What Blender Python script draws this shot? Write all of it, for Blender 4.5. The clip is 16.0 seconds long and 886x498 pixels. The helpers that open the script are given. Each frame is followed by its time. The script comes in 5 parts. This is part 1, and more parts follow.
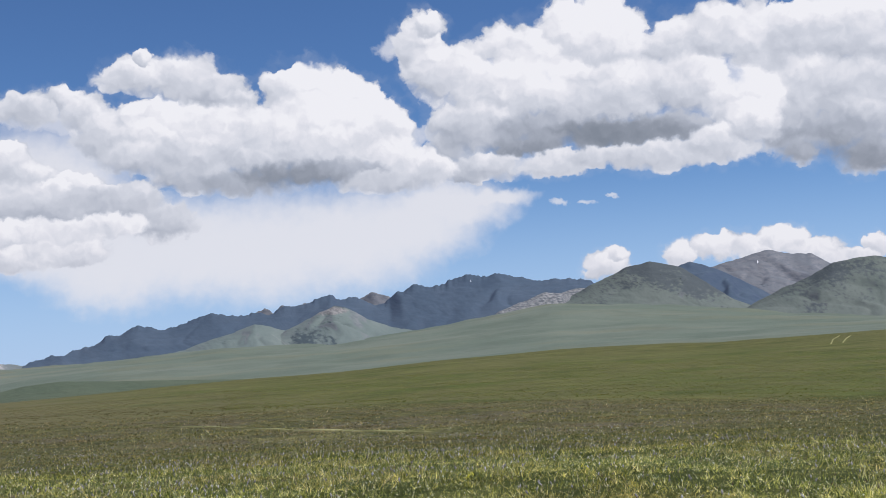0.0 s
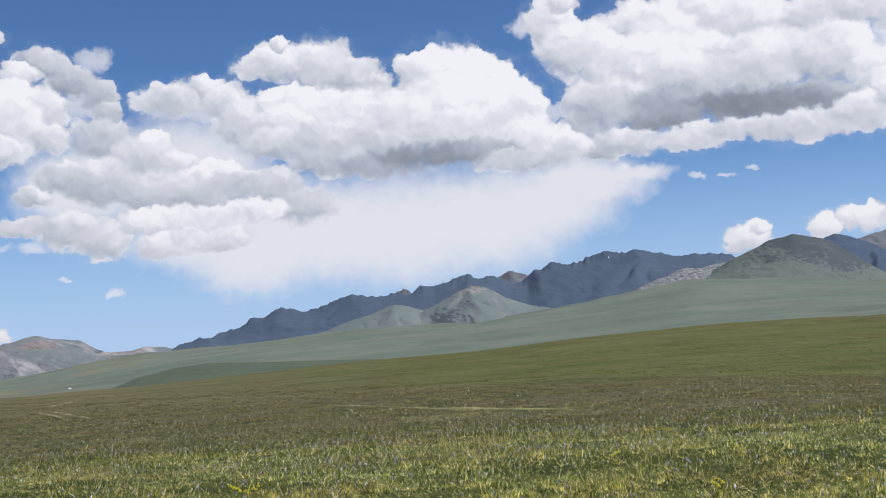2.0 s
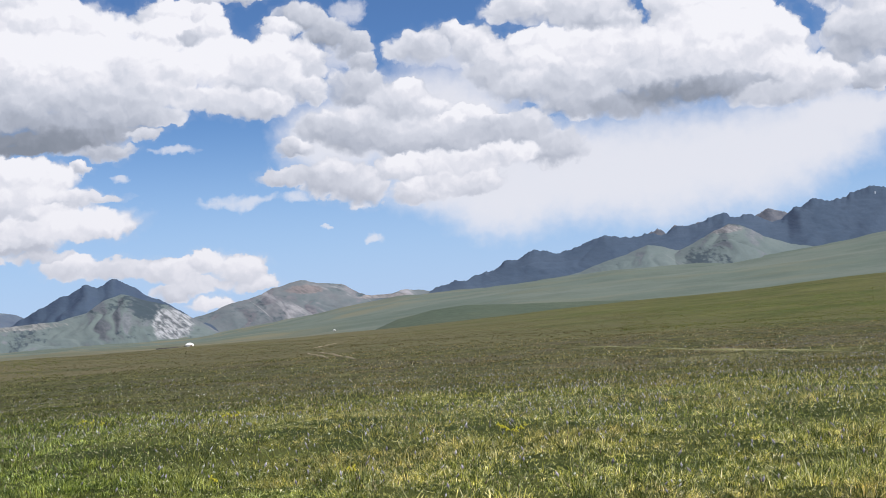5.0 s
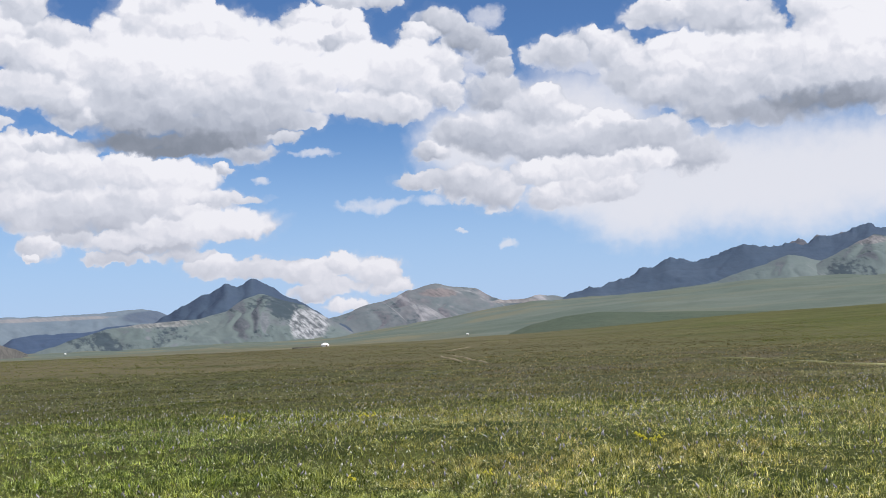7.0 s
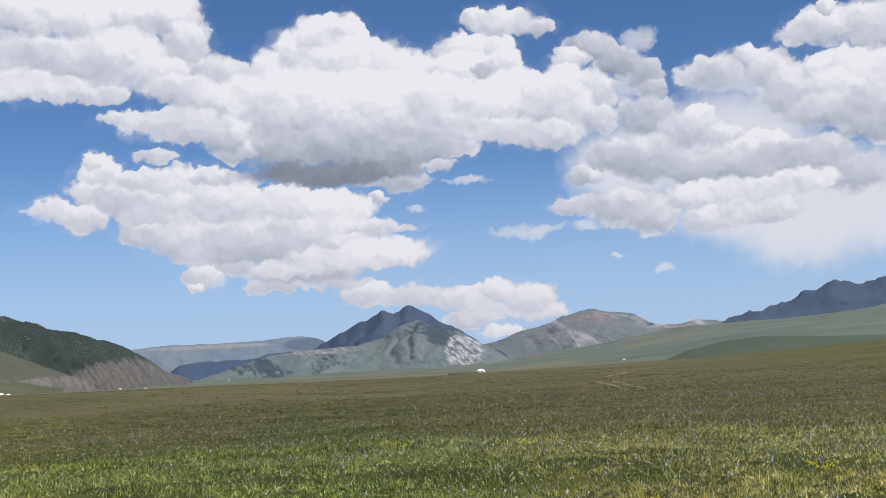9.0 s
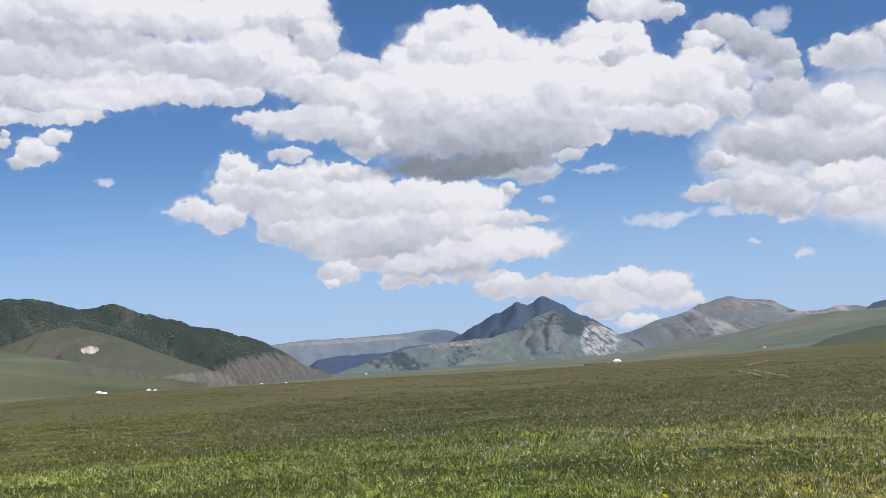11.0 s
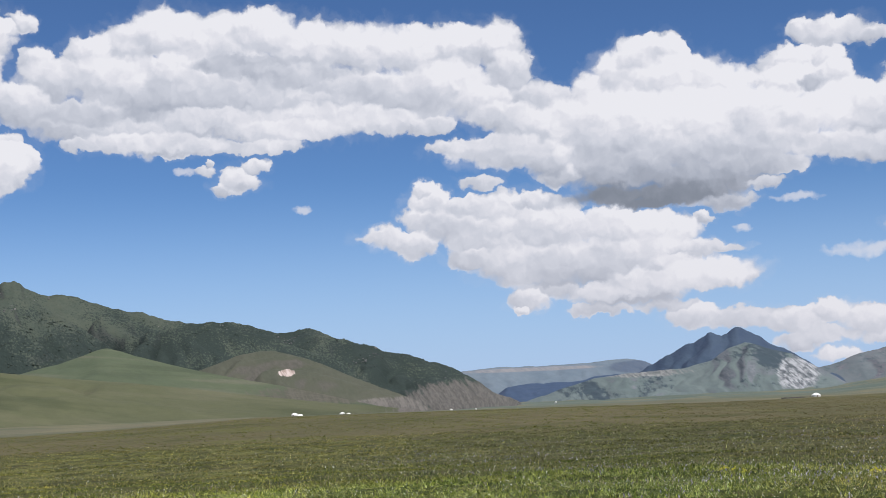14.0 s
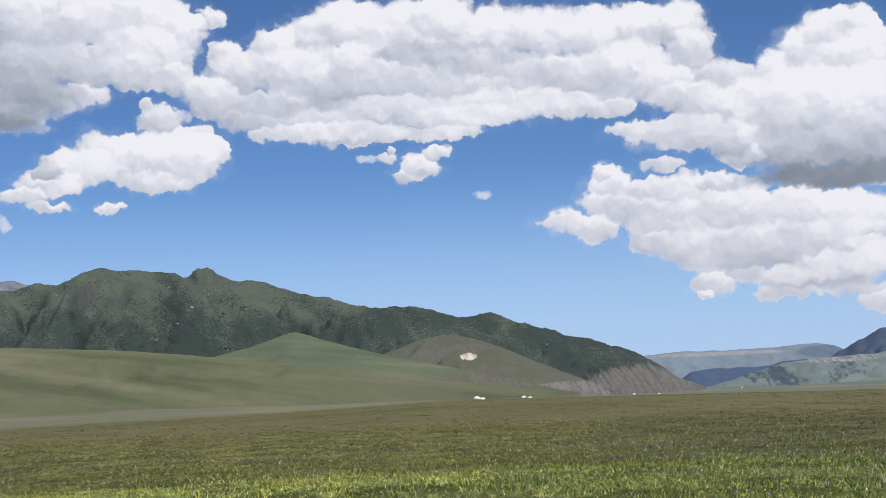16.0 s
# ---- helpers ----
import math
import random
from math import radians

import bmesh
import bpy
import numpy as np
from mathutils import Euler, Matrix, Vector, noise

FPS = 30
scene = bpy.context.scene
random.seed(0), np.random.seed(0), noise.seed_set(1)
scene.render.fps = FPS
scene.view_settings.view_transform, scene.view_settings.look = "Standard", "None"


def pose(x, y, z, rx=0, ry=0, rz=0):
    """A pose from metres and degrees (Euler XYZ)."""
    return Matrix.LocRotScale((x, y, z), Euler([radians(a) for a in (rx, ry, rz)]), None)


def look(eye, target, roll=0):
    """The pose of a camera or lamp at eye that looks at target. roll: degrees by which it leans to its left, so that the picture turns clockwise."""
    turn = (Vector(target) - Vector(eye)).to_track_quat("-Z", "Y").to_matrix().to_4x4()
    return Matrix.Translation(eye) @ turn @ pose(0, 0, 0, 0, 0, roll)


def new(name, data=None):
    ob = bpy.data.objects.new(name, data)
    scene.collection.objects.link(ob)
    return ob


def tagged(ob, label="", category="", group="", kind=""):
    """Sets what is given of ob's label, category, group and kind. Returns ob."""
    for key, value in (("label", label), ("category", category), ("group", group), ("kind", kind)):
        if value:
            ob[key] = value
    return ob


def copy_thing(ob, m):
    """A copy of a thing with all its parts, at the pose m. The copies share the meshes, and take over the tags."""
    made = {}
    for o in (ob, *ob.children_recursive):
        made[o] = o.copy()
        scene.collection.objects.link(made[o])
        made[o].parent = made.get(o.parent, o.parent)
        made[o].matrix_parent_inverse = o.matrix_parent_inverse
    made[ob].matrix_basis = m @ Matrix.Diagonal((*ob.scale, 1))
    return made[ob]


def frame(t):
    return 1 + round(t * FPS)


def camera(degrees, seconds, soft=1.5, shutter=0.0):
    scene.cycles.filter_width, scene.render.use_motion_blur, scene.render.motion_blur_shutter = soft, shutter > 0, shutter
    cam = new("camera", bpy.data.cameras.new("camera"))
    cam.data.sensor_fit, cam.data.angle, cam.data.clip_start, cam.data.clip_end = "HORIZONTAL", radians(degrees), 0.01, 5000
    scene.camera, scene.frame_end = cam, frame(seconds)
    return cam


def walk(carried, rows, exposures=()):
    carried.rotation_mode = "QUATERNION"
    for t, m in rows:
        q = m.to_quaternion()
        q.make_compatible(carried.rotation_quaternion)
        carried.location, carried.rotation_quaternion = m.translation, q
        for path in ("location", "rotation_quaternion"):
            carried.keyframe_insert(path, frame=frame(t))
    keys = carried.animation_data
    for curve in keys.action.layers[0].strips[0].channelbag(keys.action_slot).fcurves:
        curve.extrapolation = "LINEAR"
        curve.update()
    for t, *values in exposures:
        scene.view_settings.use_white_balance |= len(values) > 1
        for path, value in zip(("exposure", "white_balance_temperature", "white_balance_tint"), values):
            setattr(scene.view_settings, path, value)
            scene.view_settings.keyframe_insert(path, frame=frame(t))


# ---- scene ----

# ---- the camera and its walk: a slow turn to the left at arm's length ----
EYE = 1.55
cam = camera(38.73, 16.0, soft=0.6)
ROWS = [
    (0.0, -0.000, 0.000, 94.59, 2.44, 0.10),
    (0.5, -0.009, -0.000, 94.64, 2.42, 1.12),
    (1.0, -0.020, -0.000, 94.58, 2.46, 2.44),
    (1.5, -0.035, -0.001, 94.33, 2.85, 4.21),
    (2.0, -0.054, -0.003, 93.92, 3.18, 6.39),
    (2.5, -0.074, -0.006, 93.39, 3.64, 8.77),
    (3.0, -0.094, -0.009, 92.85, 3.90, 11.12),
    (3.5, -0.112, -0.013, 92.35, 3.96, 13.25),
    (4.0, -0.127, -0.016, 92.06, 3.82, 14.98),
    (4.2, -0.132, -0.018, 92.03, 3.82, 15.57),
    (6.3, -0.183, -0.035, 92.13, 2.92, 21.74),
    (6.5, -0.188, -0.037, 92.22, 2.76, 22.36),
    (7.0, -0.201, -0.042, 92.50, 2.44, 23.94),
    (7.5, -0.214, -0.048, 92.89, 2.34, 25.52),
    (8.0, -0.227, -0.055, 93.34, 2.33, 27.27),
    (8.5, -0.242, -0.062, 93.73, 2.51, 29.14),
    (9.0, -0.255, -0.070, 93.99, 2.79, 30.98),
    (9.5, -0.269, -0.078, 94.06, 3.08, 32.82),
    (12.0, -0.315, -0.112, 94.12, 3.60, 39.49),
    (12.5, -0.324, -0.119, 94.40, 3.30, 40.77),
    (13.0, -0.333, -0.127, 94.82, 2.92, 42.11),
    (13.5, -0.343, -0.137, 95.34, 2.69, 43.66),
    (14.0, -0.356, -0.149, 95.69, 2.60, 45.67),
    (14.5, -0.370, -0.163, 95.79, 2.66, 48.00),
    (15.0, -0.383, -0.179, 95.63, 2.71, 50.33),
    (15.5, -0.394, -0.193, 95.42, 2.64, 52.38),
    (16.0, -0.402, -0.203, 95.32, 2.38, 53.87),
]
walk(cam, [(t, pose(x, y, EYE, rx, ry, rz)) for t, x, y, rx, ry, rz in ROWS],
     exposures=((0.0, -0.02), (2.0, 0.0), (4.0, 0.05), (6.5, 0.04), (7.5, -0.02), (9.0, -0.09), (9.5, -0.09), (12.0, -0.04), (14.0, -0.08), (15.0, -0.05), (16.0, -0.02)))

# ---- world: blue sky with fair-weather clouds, and the sun ----
SUN_AZ, SUN_EL = -96.0, 57.0      # degrees to the left of +y, and up


def way(az, el=0.0):
    a, e = radians(az), radians(el)
    return Vector((-math.sin(a) * math.cos(e), math.cos(a) * math.cos(e), math.sin(e)))


# banks of cloud, back to front; each puff: azimuth, elevation and half sizes in degrees, and how white it is
EAST_HEADS = [(0.6, 13.9, 1.17, 1.2, 0.92), (0.2, 14.7, 0.84, 0.55, 0.95), (-0.2, 12.5, 1.43, 1.26, 0.88), (-1.6, 12.2, 1.56, 1.51, 0.9), (-3.3, 13.6, 1.3, 0.87, 0.95), (-5, 12.9, 2.07, 1.5, 0.93), (-6.2, 14.4, 1.24, 1.11, 0.98), (-7.4, 14, 2.18, 1.53, 1), (-8.8, 13.4, 1.27, 1.24, 0.97), (-11, 13.2, 1.38, 1.11, 0.9), (-13, 13.4, 1.49, 1.34, 0.92), (-14.9, 12.9, 2.19, 1.7, 0.9), (-17.3, 12.9, 2.37, 1.91, 0.85), (-19.6, 12.5, 1.85, 2.13, 0.85), (-18.6, 13.9, 2.11, 0.71, 1), (-16.2, 13.9, 1.44, 0.6, 0.98)]
EAST_BODY = [(-3.4, 11.4, 2.85, 1.51, 0.9), (-6, 11.2, 2.83, 1.51, 0.92), (-8.6, 11.3, 2.79, 1.38, 0.88), (-11.8, 11.3, 2.24, 1.36, 0.88), (-16.5, 10.6, 2.15, 1.7, 0.82), (-19, 9.9, 2.09, 1.92, 0.78), (-0.7, 9.7, 1.04, 1.4, 0.8), (-2, 10, 2.07, 1.14, 0.8), (-14, 10.4, 1.83, 1.48, 0.95), (-4.9, 9.9, 2.32, 0.76, 0.6), (-10.5, 9.5, 2.26, 0.75, 0.58), (-7.9, 9.4, 3.3, 0.71, 0.4), (-4.3, 9.1, 1.93, 0.56, 0.48), (-15.9, 9, 1.68, 0.98, 0.65), (-17.8, 8.8, 1.88, 1.21, 0.62)]
EAST_FOOT = [(-19.1, 7.7, 1.62, 0.85, 0.5), (-16.3, 8.1, 1.19, 0.61, 0.6), (-19, 9.4, 1.39, 0.72, 0.75), (-1.4, 7.9, 0.98, 0.46, 0.75), (-2.5, 8.3, 1.55, 0.64, 0.82), (-5.1, 8.2, 2.05, 0.56, 0.85), (-7.9, 8.4, 2.03, 0.51, 0.85), (-10.4, 8.3, 2.25, 0.7, 0.85), (-12.9, 8.7, 1.72, 0.87, 0.9), (-14.3, 9.5, 1.22, 0.99, 0.9)]
MIDDLE_HEADS = [(10, 11.9, 1.51, 0.87, 0.82), (9, 11.4, 1.01, 0.55, 0.8), (12, 12.5, 2.24, 0.99, 0.85), (13.7, 12.6, 1.35, 0.78, 0.9), (13.1, 13.4, 0.45, 0.34, 0.85), (6.9, 12.1, 0.9, 0.8, 0.97), (5.9, 12.2, 1.67, 1.05, 1), (4.4, 11.8, 1.29, 1.06, 1), (3.4, 11.2, 1.55, 1.14, 0.97), (2.6, 10.3, 1.17, 1.27, 0.95), (1.8, 9.7, 0.73, 1.02, 0.9), (16.4, 11.7, 0.86, 0.53, 0.9), (15.7, 10.9, 1.08, 0.93, 0.85), (14.8, 10, 1.46, 0.99, 0.83), (13.5, 10.7, 0.98, 0.74, 0.97), (12.3, 11.1, 0.99, 0.55, 0.97)]
MIDDLE_BODY = [(5.4, 10.6, 2.83, 1.26, 0.95), (8.8, 10.2, 2.79, 1.21, 0.92), (11.3, 10.4, 2.25, 1.12, 0.92), (13.1, 9.8, 1.48, 0.87, 0.9), (13.6, 9.1, 1.71, 0.74, 0.82), (10.8, 9, 2.75, 1, 0.82), (7.5, 9.2, 3.05, 1.01, 0.85), (4.5, 9.3, 2.83, 1.02, 0.88), (1.9, 8.7, 1.81, 1.02, 0.9), (10.9, 8.1, 2, 0.7, 0.72), (8.6, 7.9, 2.53, 0.66, 0.62), (6, 8.2, 2.81, 0.56, 0.48), (4, 8.4, 1.55, 0.46, 0.62), (2.2, 7.8, 2.32, 0.56, 0.8), (0.3, 8.2, 1.29, 0.77, 0.9)]
LINK_HEADS = [(23.6, 12.7, 1.1, 0.64, 0.72), (22.3, 12, 1.16, 0.69, 0.71), (21.2, 11.4, 0.81, 0.62, 0.7), (24.5, 12.2, 0.87, 0.49, 0.95), (24.8, 11.3, 0.99, 0.74, 0.9), (23.7, 10.8, 1.25, 0.94, 0.9), (24.9, 10, 1.48, 1.23, 0.9), (18.3, 11.1, 1.54, 0.75, 0.85), (20.9, 10.5, 0.66, 0.6, 0.73), (21.2, 9.4, 1.26, 0.95, 0.74), (18.9, 9.3, 0.71, 0.45, 0.97), (19.5, 8.6, 1.53, 0.88, 0.82), (17.9, 8.1, 1.15, 0.81, 0.85), (16.2, 8, 1.16, 0.46, 0.98), (17, 7.7, 0.77, 0.46, 0.96), (14.9, 7.7, 0.9, 0.3, 0.92)]
LINK_BODY = [(23.3, 9.5, 0.87, 0.62, 0.85), (23, 7.8, 1.25, 0.7, 0.76), (21.3, 7.5, 1.82, 1.06, 0.75), (18.8, 7.1, 2.04, 1.01, 0.76), (13.9, 7, 1.8, 1.02, 0.75), (16, 6.6, 2.05, 0.81, 0.7), (12.4, 6.2, 1.54, 0.77, 0.75), (24.1, 6.9, 0.87, 0.45, 0.8), (24.4, 5.6, 1.36, 0.45, 0.82), (22.7, 5.5, 1.5, 0.81, 0.82), (21.2, 5.1, 1.26, 0.91, 0.8), (18.6, 5.7, 1.53, 0.76, 0.93), (19.6, 5.8, 1.02, 0.56, 0.97), (18.7, 4.7, 1.27, 0.66, 0.9), (16.6, 5, 2.05, 0.64, 0.9), (16.6, 5.9, 2.3, 0.56, 0.95), (14.5, 6.1, 1.8, 0.51, 0.95)]
CENTRE_HEADS = [(38, 12.2, 1.29, 1, 0.95), (36.9, 13.1, 1.29, 1.05, 0.97), (35.8, 13.9, 1.56, 0.8, 1), (34.6, 13.7, 0.99, 0.8, 1), (34.3, 12.5, 2.08, 1.25, 0.98), (32.3, 12.2, 1.56, 0.95, 0.97), (29.1, 12.9, 1.29, 0.75, 0.98), (27.8, 13, 0.77, 0.55, 0.97), (27.6, 12.1, 1.03, 0.75, 0.9), (29.7, 12, 1.55, 0.88, 0.97), (28.1, 11.9, 1.03, 0.45, 0.75), (28.8, 14.2, 0.78, 0.5, 0.9), (26.2, 13.7, 0.9, 0.4, 0.85), (27.6, 14.1, 1.55, 0.64, 0.9)]
CENTRE_BODY = [(40, 12.3, 0.89, 0.62, 0.8), (40.8, 12, 1.4, 1, 0.82), (39.6, 11, 1.28, 1.26, 0.88), (39.1, 10, 1.79, 1.39, 0.88), (37, 10.7, 2.83, 1.77, 0.94), (25.6, 10.5, 1.53, 1.25, 0.93), (27.1, 10.9, 1.8, 1.13, 0.95), (29.2, 10.5, 2.32, 1.14, 0.95), (31.8, 10.9, 2.33, 1.26, 0.95), (34.4, 10.8, 2.59, 1.52, 0.96), (36, 10.1, 1.55, 1.01, 0.84), (30.6, 9.5, 2.33, 0.71, 0.86), (28, 9.3, 2.06, 0.66, 0.9), (25.7, 8.9, 1.53, 0.71, 0.9), (34, 9.5, 2.84, 0.97, 0.82)]
CENTRE_FOOT = [(30.1, 8.4, 1.03, 0.23, 0.88), (37.1, 8.7, 2.83, 0.89, 0.72), (34, 8.4, 2.84, 0.76, 0.66), (31.4, 8.6, 2.32, 0.51, 0.75), (37.4, 7.7, 2.31, 0.46, 0.36), (34.6, 7.6, 2.84, 0.56, 0.4), (32, 8, 1.55, 0.41, 0.6), (35.9, 7.3, 2.06, 0.28, 0.32), (32.5, 7.1, 1.42, 0.36, 0.7), (30.9, 7.8, 0.77, 0.33, 0.85), (39.9, 8.8, 0.97, 0.63, 0.85), (40.4, 9.5, 1.14, 0.88, 0.85), (41.6, 11.1, 1.52, 1, 0.88), (42.2, 10, 2.02, 0.8, 0.88), (43.9, 10.2, 1.75, 0.55, 0.88), (44.9, 10.2, 0.99, 0.32, 0.88), (42.6, 11.6, 1.51, 0.7, 0.9)]
UNDER_HEADS = [(48.2, 6.4, 1.2, 0.4, 0.9), (47.5, 6.2, 1.21, 0.5, 0.9), (46.5, 6, 1.09, 0.67, 0.9), (46.5, 7.1, 0.78, 0.7, 0.95), (45.9, 7.9, 1.03, 0.55, 0.97), (46.2, 8.4, 0.64, 0.42, 0.97), (43.6, 8.6, 0.95, 0.3, 0.85), (44.8, 6.8, 1.73, 0.95, 0.88), (43.8, 7.6, 1.49, 0.55, 0.93), (42.3, 7.3, 1.51, 0.81, 0.93), (41.2, 7.7, 0.88, 0.46, 0.92), (39.7, 7.4, 1.02, 0.46, 0.85), (33.7, 6.3, 0.46, 0.33, 0.85), (33.2, 5.1, 1.29, 0.23, 0.82)]
UNDER_BODY = [(42.8, 6, 2.25, 1.06, 0.86), (40.3, 6.4, 2.03, 0.96, 0.92), (37.7, 6.4, 1.79, 0.89, 0.95), (34.9, 5.9, 1.03, 0.72, 0.92), (36, 6, 1.8, 0.97, 0.94), (44.1, 5.1, 1.11, 0.5, 0.8), (41.9, 4.8, 2.26, 0.91, 0.83), (38.8, 4.9, 2.8, 0.97, 0.86), (36.5, 5, 2.31, 0.82, 0.88), (34.2, 5.1, 1.03, 0.46, 0.85), (40.4, 3.7, 1.51, 0.56, 0.8), (41.7, 3.2, 0.88, 0.56, 0.85), (42, 2.7, 0.38, 0.25, 0.9), (40.4, 4.2, 1.52, 0.46, 0.74), (38.4, 4.1, 1.53, 0.46, 0.72)]
UNDER_FOOT = [(38.4, 2.6, 1.27, 0.31, 0.78), (35.4, 2.7, 1.54, 0.33, 0.82), (36.9, 3.1, 2.3, 0.38, 0.68), (37.9, 3.4, 1.53, 0.51, 0.93), (36.1, 3.8, 2.05, 0.67, 0.93), (35, 4.5, 1.54, 0.46, 0.9), (33.7, 4, 2.18, 0.77, 0.98)]
LOW_CENTRE_PUFFS = [(32.3, 1.9, 1.79, 0.51, 0.86), (34.3, 2.2, 1.23, 0.59, 0.9), (29.8, 0.8, 1.02, 0.41, 0.8), (28.5, 1, 1.78, 0.36, 0.85), (26.2, 0.9, 1.01, 0.36, 0.9), (29.7, 1.7, 1.53, 0.59, 0.93), (27, 1.5, 1.27, 0.59, 0.92), (28.4, 2, 0.89, 0.51, 0.97), (28.3, 0.1, 1.02, 0.33, 0.93)]
WEST_HEADS = [(60.7, 14.6, 1.29, 0.99, 0.95), (59.1, 15.1, 1.3, 0.99, 0.95), (57.5, 15.6, 1.83, 1.12, 0.97), (55.4, 15.3, 2.09, 1.12, 0.97), (51.2, 14.9, 2.09, 1.25, 0.93), (53.3, 15.7, 1.83, 0.99, 0.97), (48.9, 14.8, 1.82, 1.12, 0.95), (44.5, 14.7, 1.78, 1.11, 0.95), (46.8, 14.8, 1.55, 1.11, 0.97), (42.5, 14.7, 1.13, 0.98, 0.95), (42, 13.5, 1, 0.98, 0.9), (63.2, 14.3, 0.76, 0.49, 0.92), (40.9, 12.1, 1.24, 0.69, 0.85)]
WEST_BACK = [(58.2, 11.6, 3.1, 1.01, 0.84), (54, 12, 3.64, 1.14, 0.84), (50.3, 12.6, 3.63, 1.51, 0.86), (59.7, 11.4, 3.09, 0.88, 0.84), (55.5, 13.6, 3.91, 1.51, 0.86), (62, 11.7, 1.79, 0.88, 0.85), (47.7, 12.2, 2.83, 1.01, 0.88)]
LINK_BACK = [(20, 7.9, 1.65, 1.06, 0.8), (17, 6.7, 3.07, 1.14, 0.76)]
WEST_BODY = [(62.5, 13.5, 1.53, 0.95, 0.88), (64, 12.4, 1.39, 0.95, 0.85), (57.6, 13.6, 2.34, 1.25, 0.88), (60.2, 13.4, 2.06, 1.2, 0.9), (47.2, 12.9, 2.06, 1, 0.9), (45.1, 13, 2.3, 1.24, 0.93), (43.1, 12.1, 1.76, 0.94, 0.9), (53.9, 14.2, 2.87, 0.5, 0.74), (52.3, 13.7, 2.87, 0.6, 0.78), (49.2, 13, 2.33, 0.6, 0.82), (55.5, 13.1, 3.13, 0.6, 0.85), (51.6, 12.4, 2.86, 0.61, 0.83), (59.2, 12.4, 2.84, 0.6, 0.76), (61.2, 12.1, 2.05, 0.6, 0.8)]
WEST_FOOT = [(55.6, 11.9, 2.86, 0.51, 0.93), (45.7, 11.3, 1.28, 0.4, 0.9), (47.8, 11.6, 1.8, 0.6, 0.93), (50.3, 11.8, 3.11, 0.66, 0.94), (52.5, 11.3, 2.86, 0.51, 0.93), (61.5, 10.7, 0.82, 0.3, 0.9), (57.7, 10.5, 1.81, 0.33, 0.75), (54, 10.6, 2.34, 0.31, 0.9), (57.2, 10.8, 2.33, 0.51, 0.9), (59.7, 10.8, 2.06, 0.51, 0.92)]
FAR_WEST_CLOUD = [(71.6, 15.7, 2.14, 1.18, 0.93), (69.2, 15.8, 1.95, 1.08, 0.95), (63.8, 15.9, 0.71, 0.44, 0.9), (64.6, 15.6, 0.63, 0.39, 0.9), (66.7, 15.8, 1.99, 1.09, 0.95), (65.2, 15.4, 1.01, 0.85, 0.93), (71.6, 14.5, 1.9, 0.6, 0.78), (67, 14.4, 2.23, 1.03, 0.9), (68.2, 13.9, 1.96, 0.61, 0.85), (65.5, 13.2, 1, 0.79, 0.88), (67.3, 13.3, 1.73, 0.61, 0.82), (69.7, 13.8, 2.42, 1.02, 0.8), (69.7, 12.5, 1.21, 0.44, 0.85), (71.9, 13.5, 2.13, 1.2, 0.72), (71.6, 12.4, 2.13, 0.87, 0.6), (72.6, 11.4, 1.4, 0.63, 0.5)]
FAR_WEST_LOW = [(66.8, 12, 0.37, 0.3, 0.85), (66.1, 11.4, 1.24, 0.6, 0.85), (64.8, 10.7, 1, 0.5, 0.9), (64.1, 10.1, 1.13, 0.7, 0.93), (65.6, 9.8, 1.99, 1.05, 0.96), (66.6, 8.7, 1.72, 0.45, 0.9), (67.8, 9.9, 2.2, 0.94, 0.97), (69.5, 9.4, 1.68, 0.79, 0.97), (71, 7.6, 0.94, 0.24, 0.88), (71, 8.7, 1.42, 0.56, 0.96), (72.2, 8.1, 1.05, 0.39, 0.93), (71.1, 9.1, 0.71, 0.29, 0.75), (68.4, 7.5, 0.68, 0.2, 0.9)]
STRAY_PUFF = [(56, 9.5, 0.52, 0.23, 0.88), (55.8, 9.8, 0.23, 0.23, 0.88), (55.3, 8.7, 0.62, 0.36, 0.9), (54.5, 9.1, 0.99, 0.56, 0.93), (53.8, 9.7, 0.7, 0.38, 0.93)]
LOW_EAST_PUFFS = [(-6.9, 3.1, 0.51, 0.31, 0.9), (-7.5, 3.5, 1.01, 0.64, 0.95), (-7.9, 4, 0.63, 0.36, 0.97), (-10.7, 3.8, 0.7, 0.55, 0.95), (-12.4, 4.1, 1.1, 0.63, 0.97), (-13.9, 4, 0.97, 0.62, 0.97), (-16.5, 3.7, 1.18, 0.54, 0.97), (-15.2, 4.3, 1.08, 0.54, 1), (-17.9, 3.3, 1.05, 0.34, 0.95), (-19.1, 3.8, 0.51, 0.48, 0.97)]
CLOUDS = LOW_EAST_PUFFS + EAST_HEADS + EAST_BODY + EAST_FOOT + LINK_BACK + LINK_HEADS + LINK_BODY + MIDDLE_HEADS + MIDDLE_BODY + LOW_CENTRE_PUFFS + UNDER_HEADS + UNDER_BODY + UNDER_FOOT + FAR_WEST_CLOUD + FAR_WEST_LOW + STRAY_PUFF + WEST_BACK + WEST_HEADS + WEST_BODY + WEST_FOOT + CENTRE_HEADS + CENTRE_BODY + CENTRE_FOOT
VEILS = [(17.5, 7.8, 3.32, 2.28), (22.1, 7.3, 2.51, 1.63), (-2.2, 6.8, 1.93, 0.41), (-0.3, 6.5, 2.84, 1.03), (1.5, 5.7, 3.09, 1.54), (4.1, 5.2, 3.84, 2.05), (7.7, 4.9, 4.54, 2.16), (11.2, 5, 3.96, 2.01), (14.6, 4.3, 3.13, 1.74), (17, 5.1, 2.83, 1.47), (15, 5.3, 3.08, 1.28)]
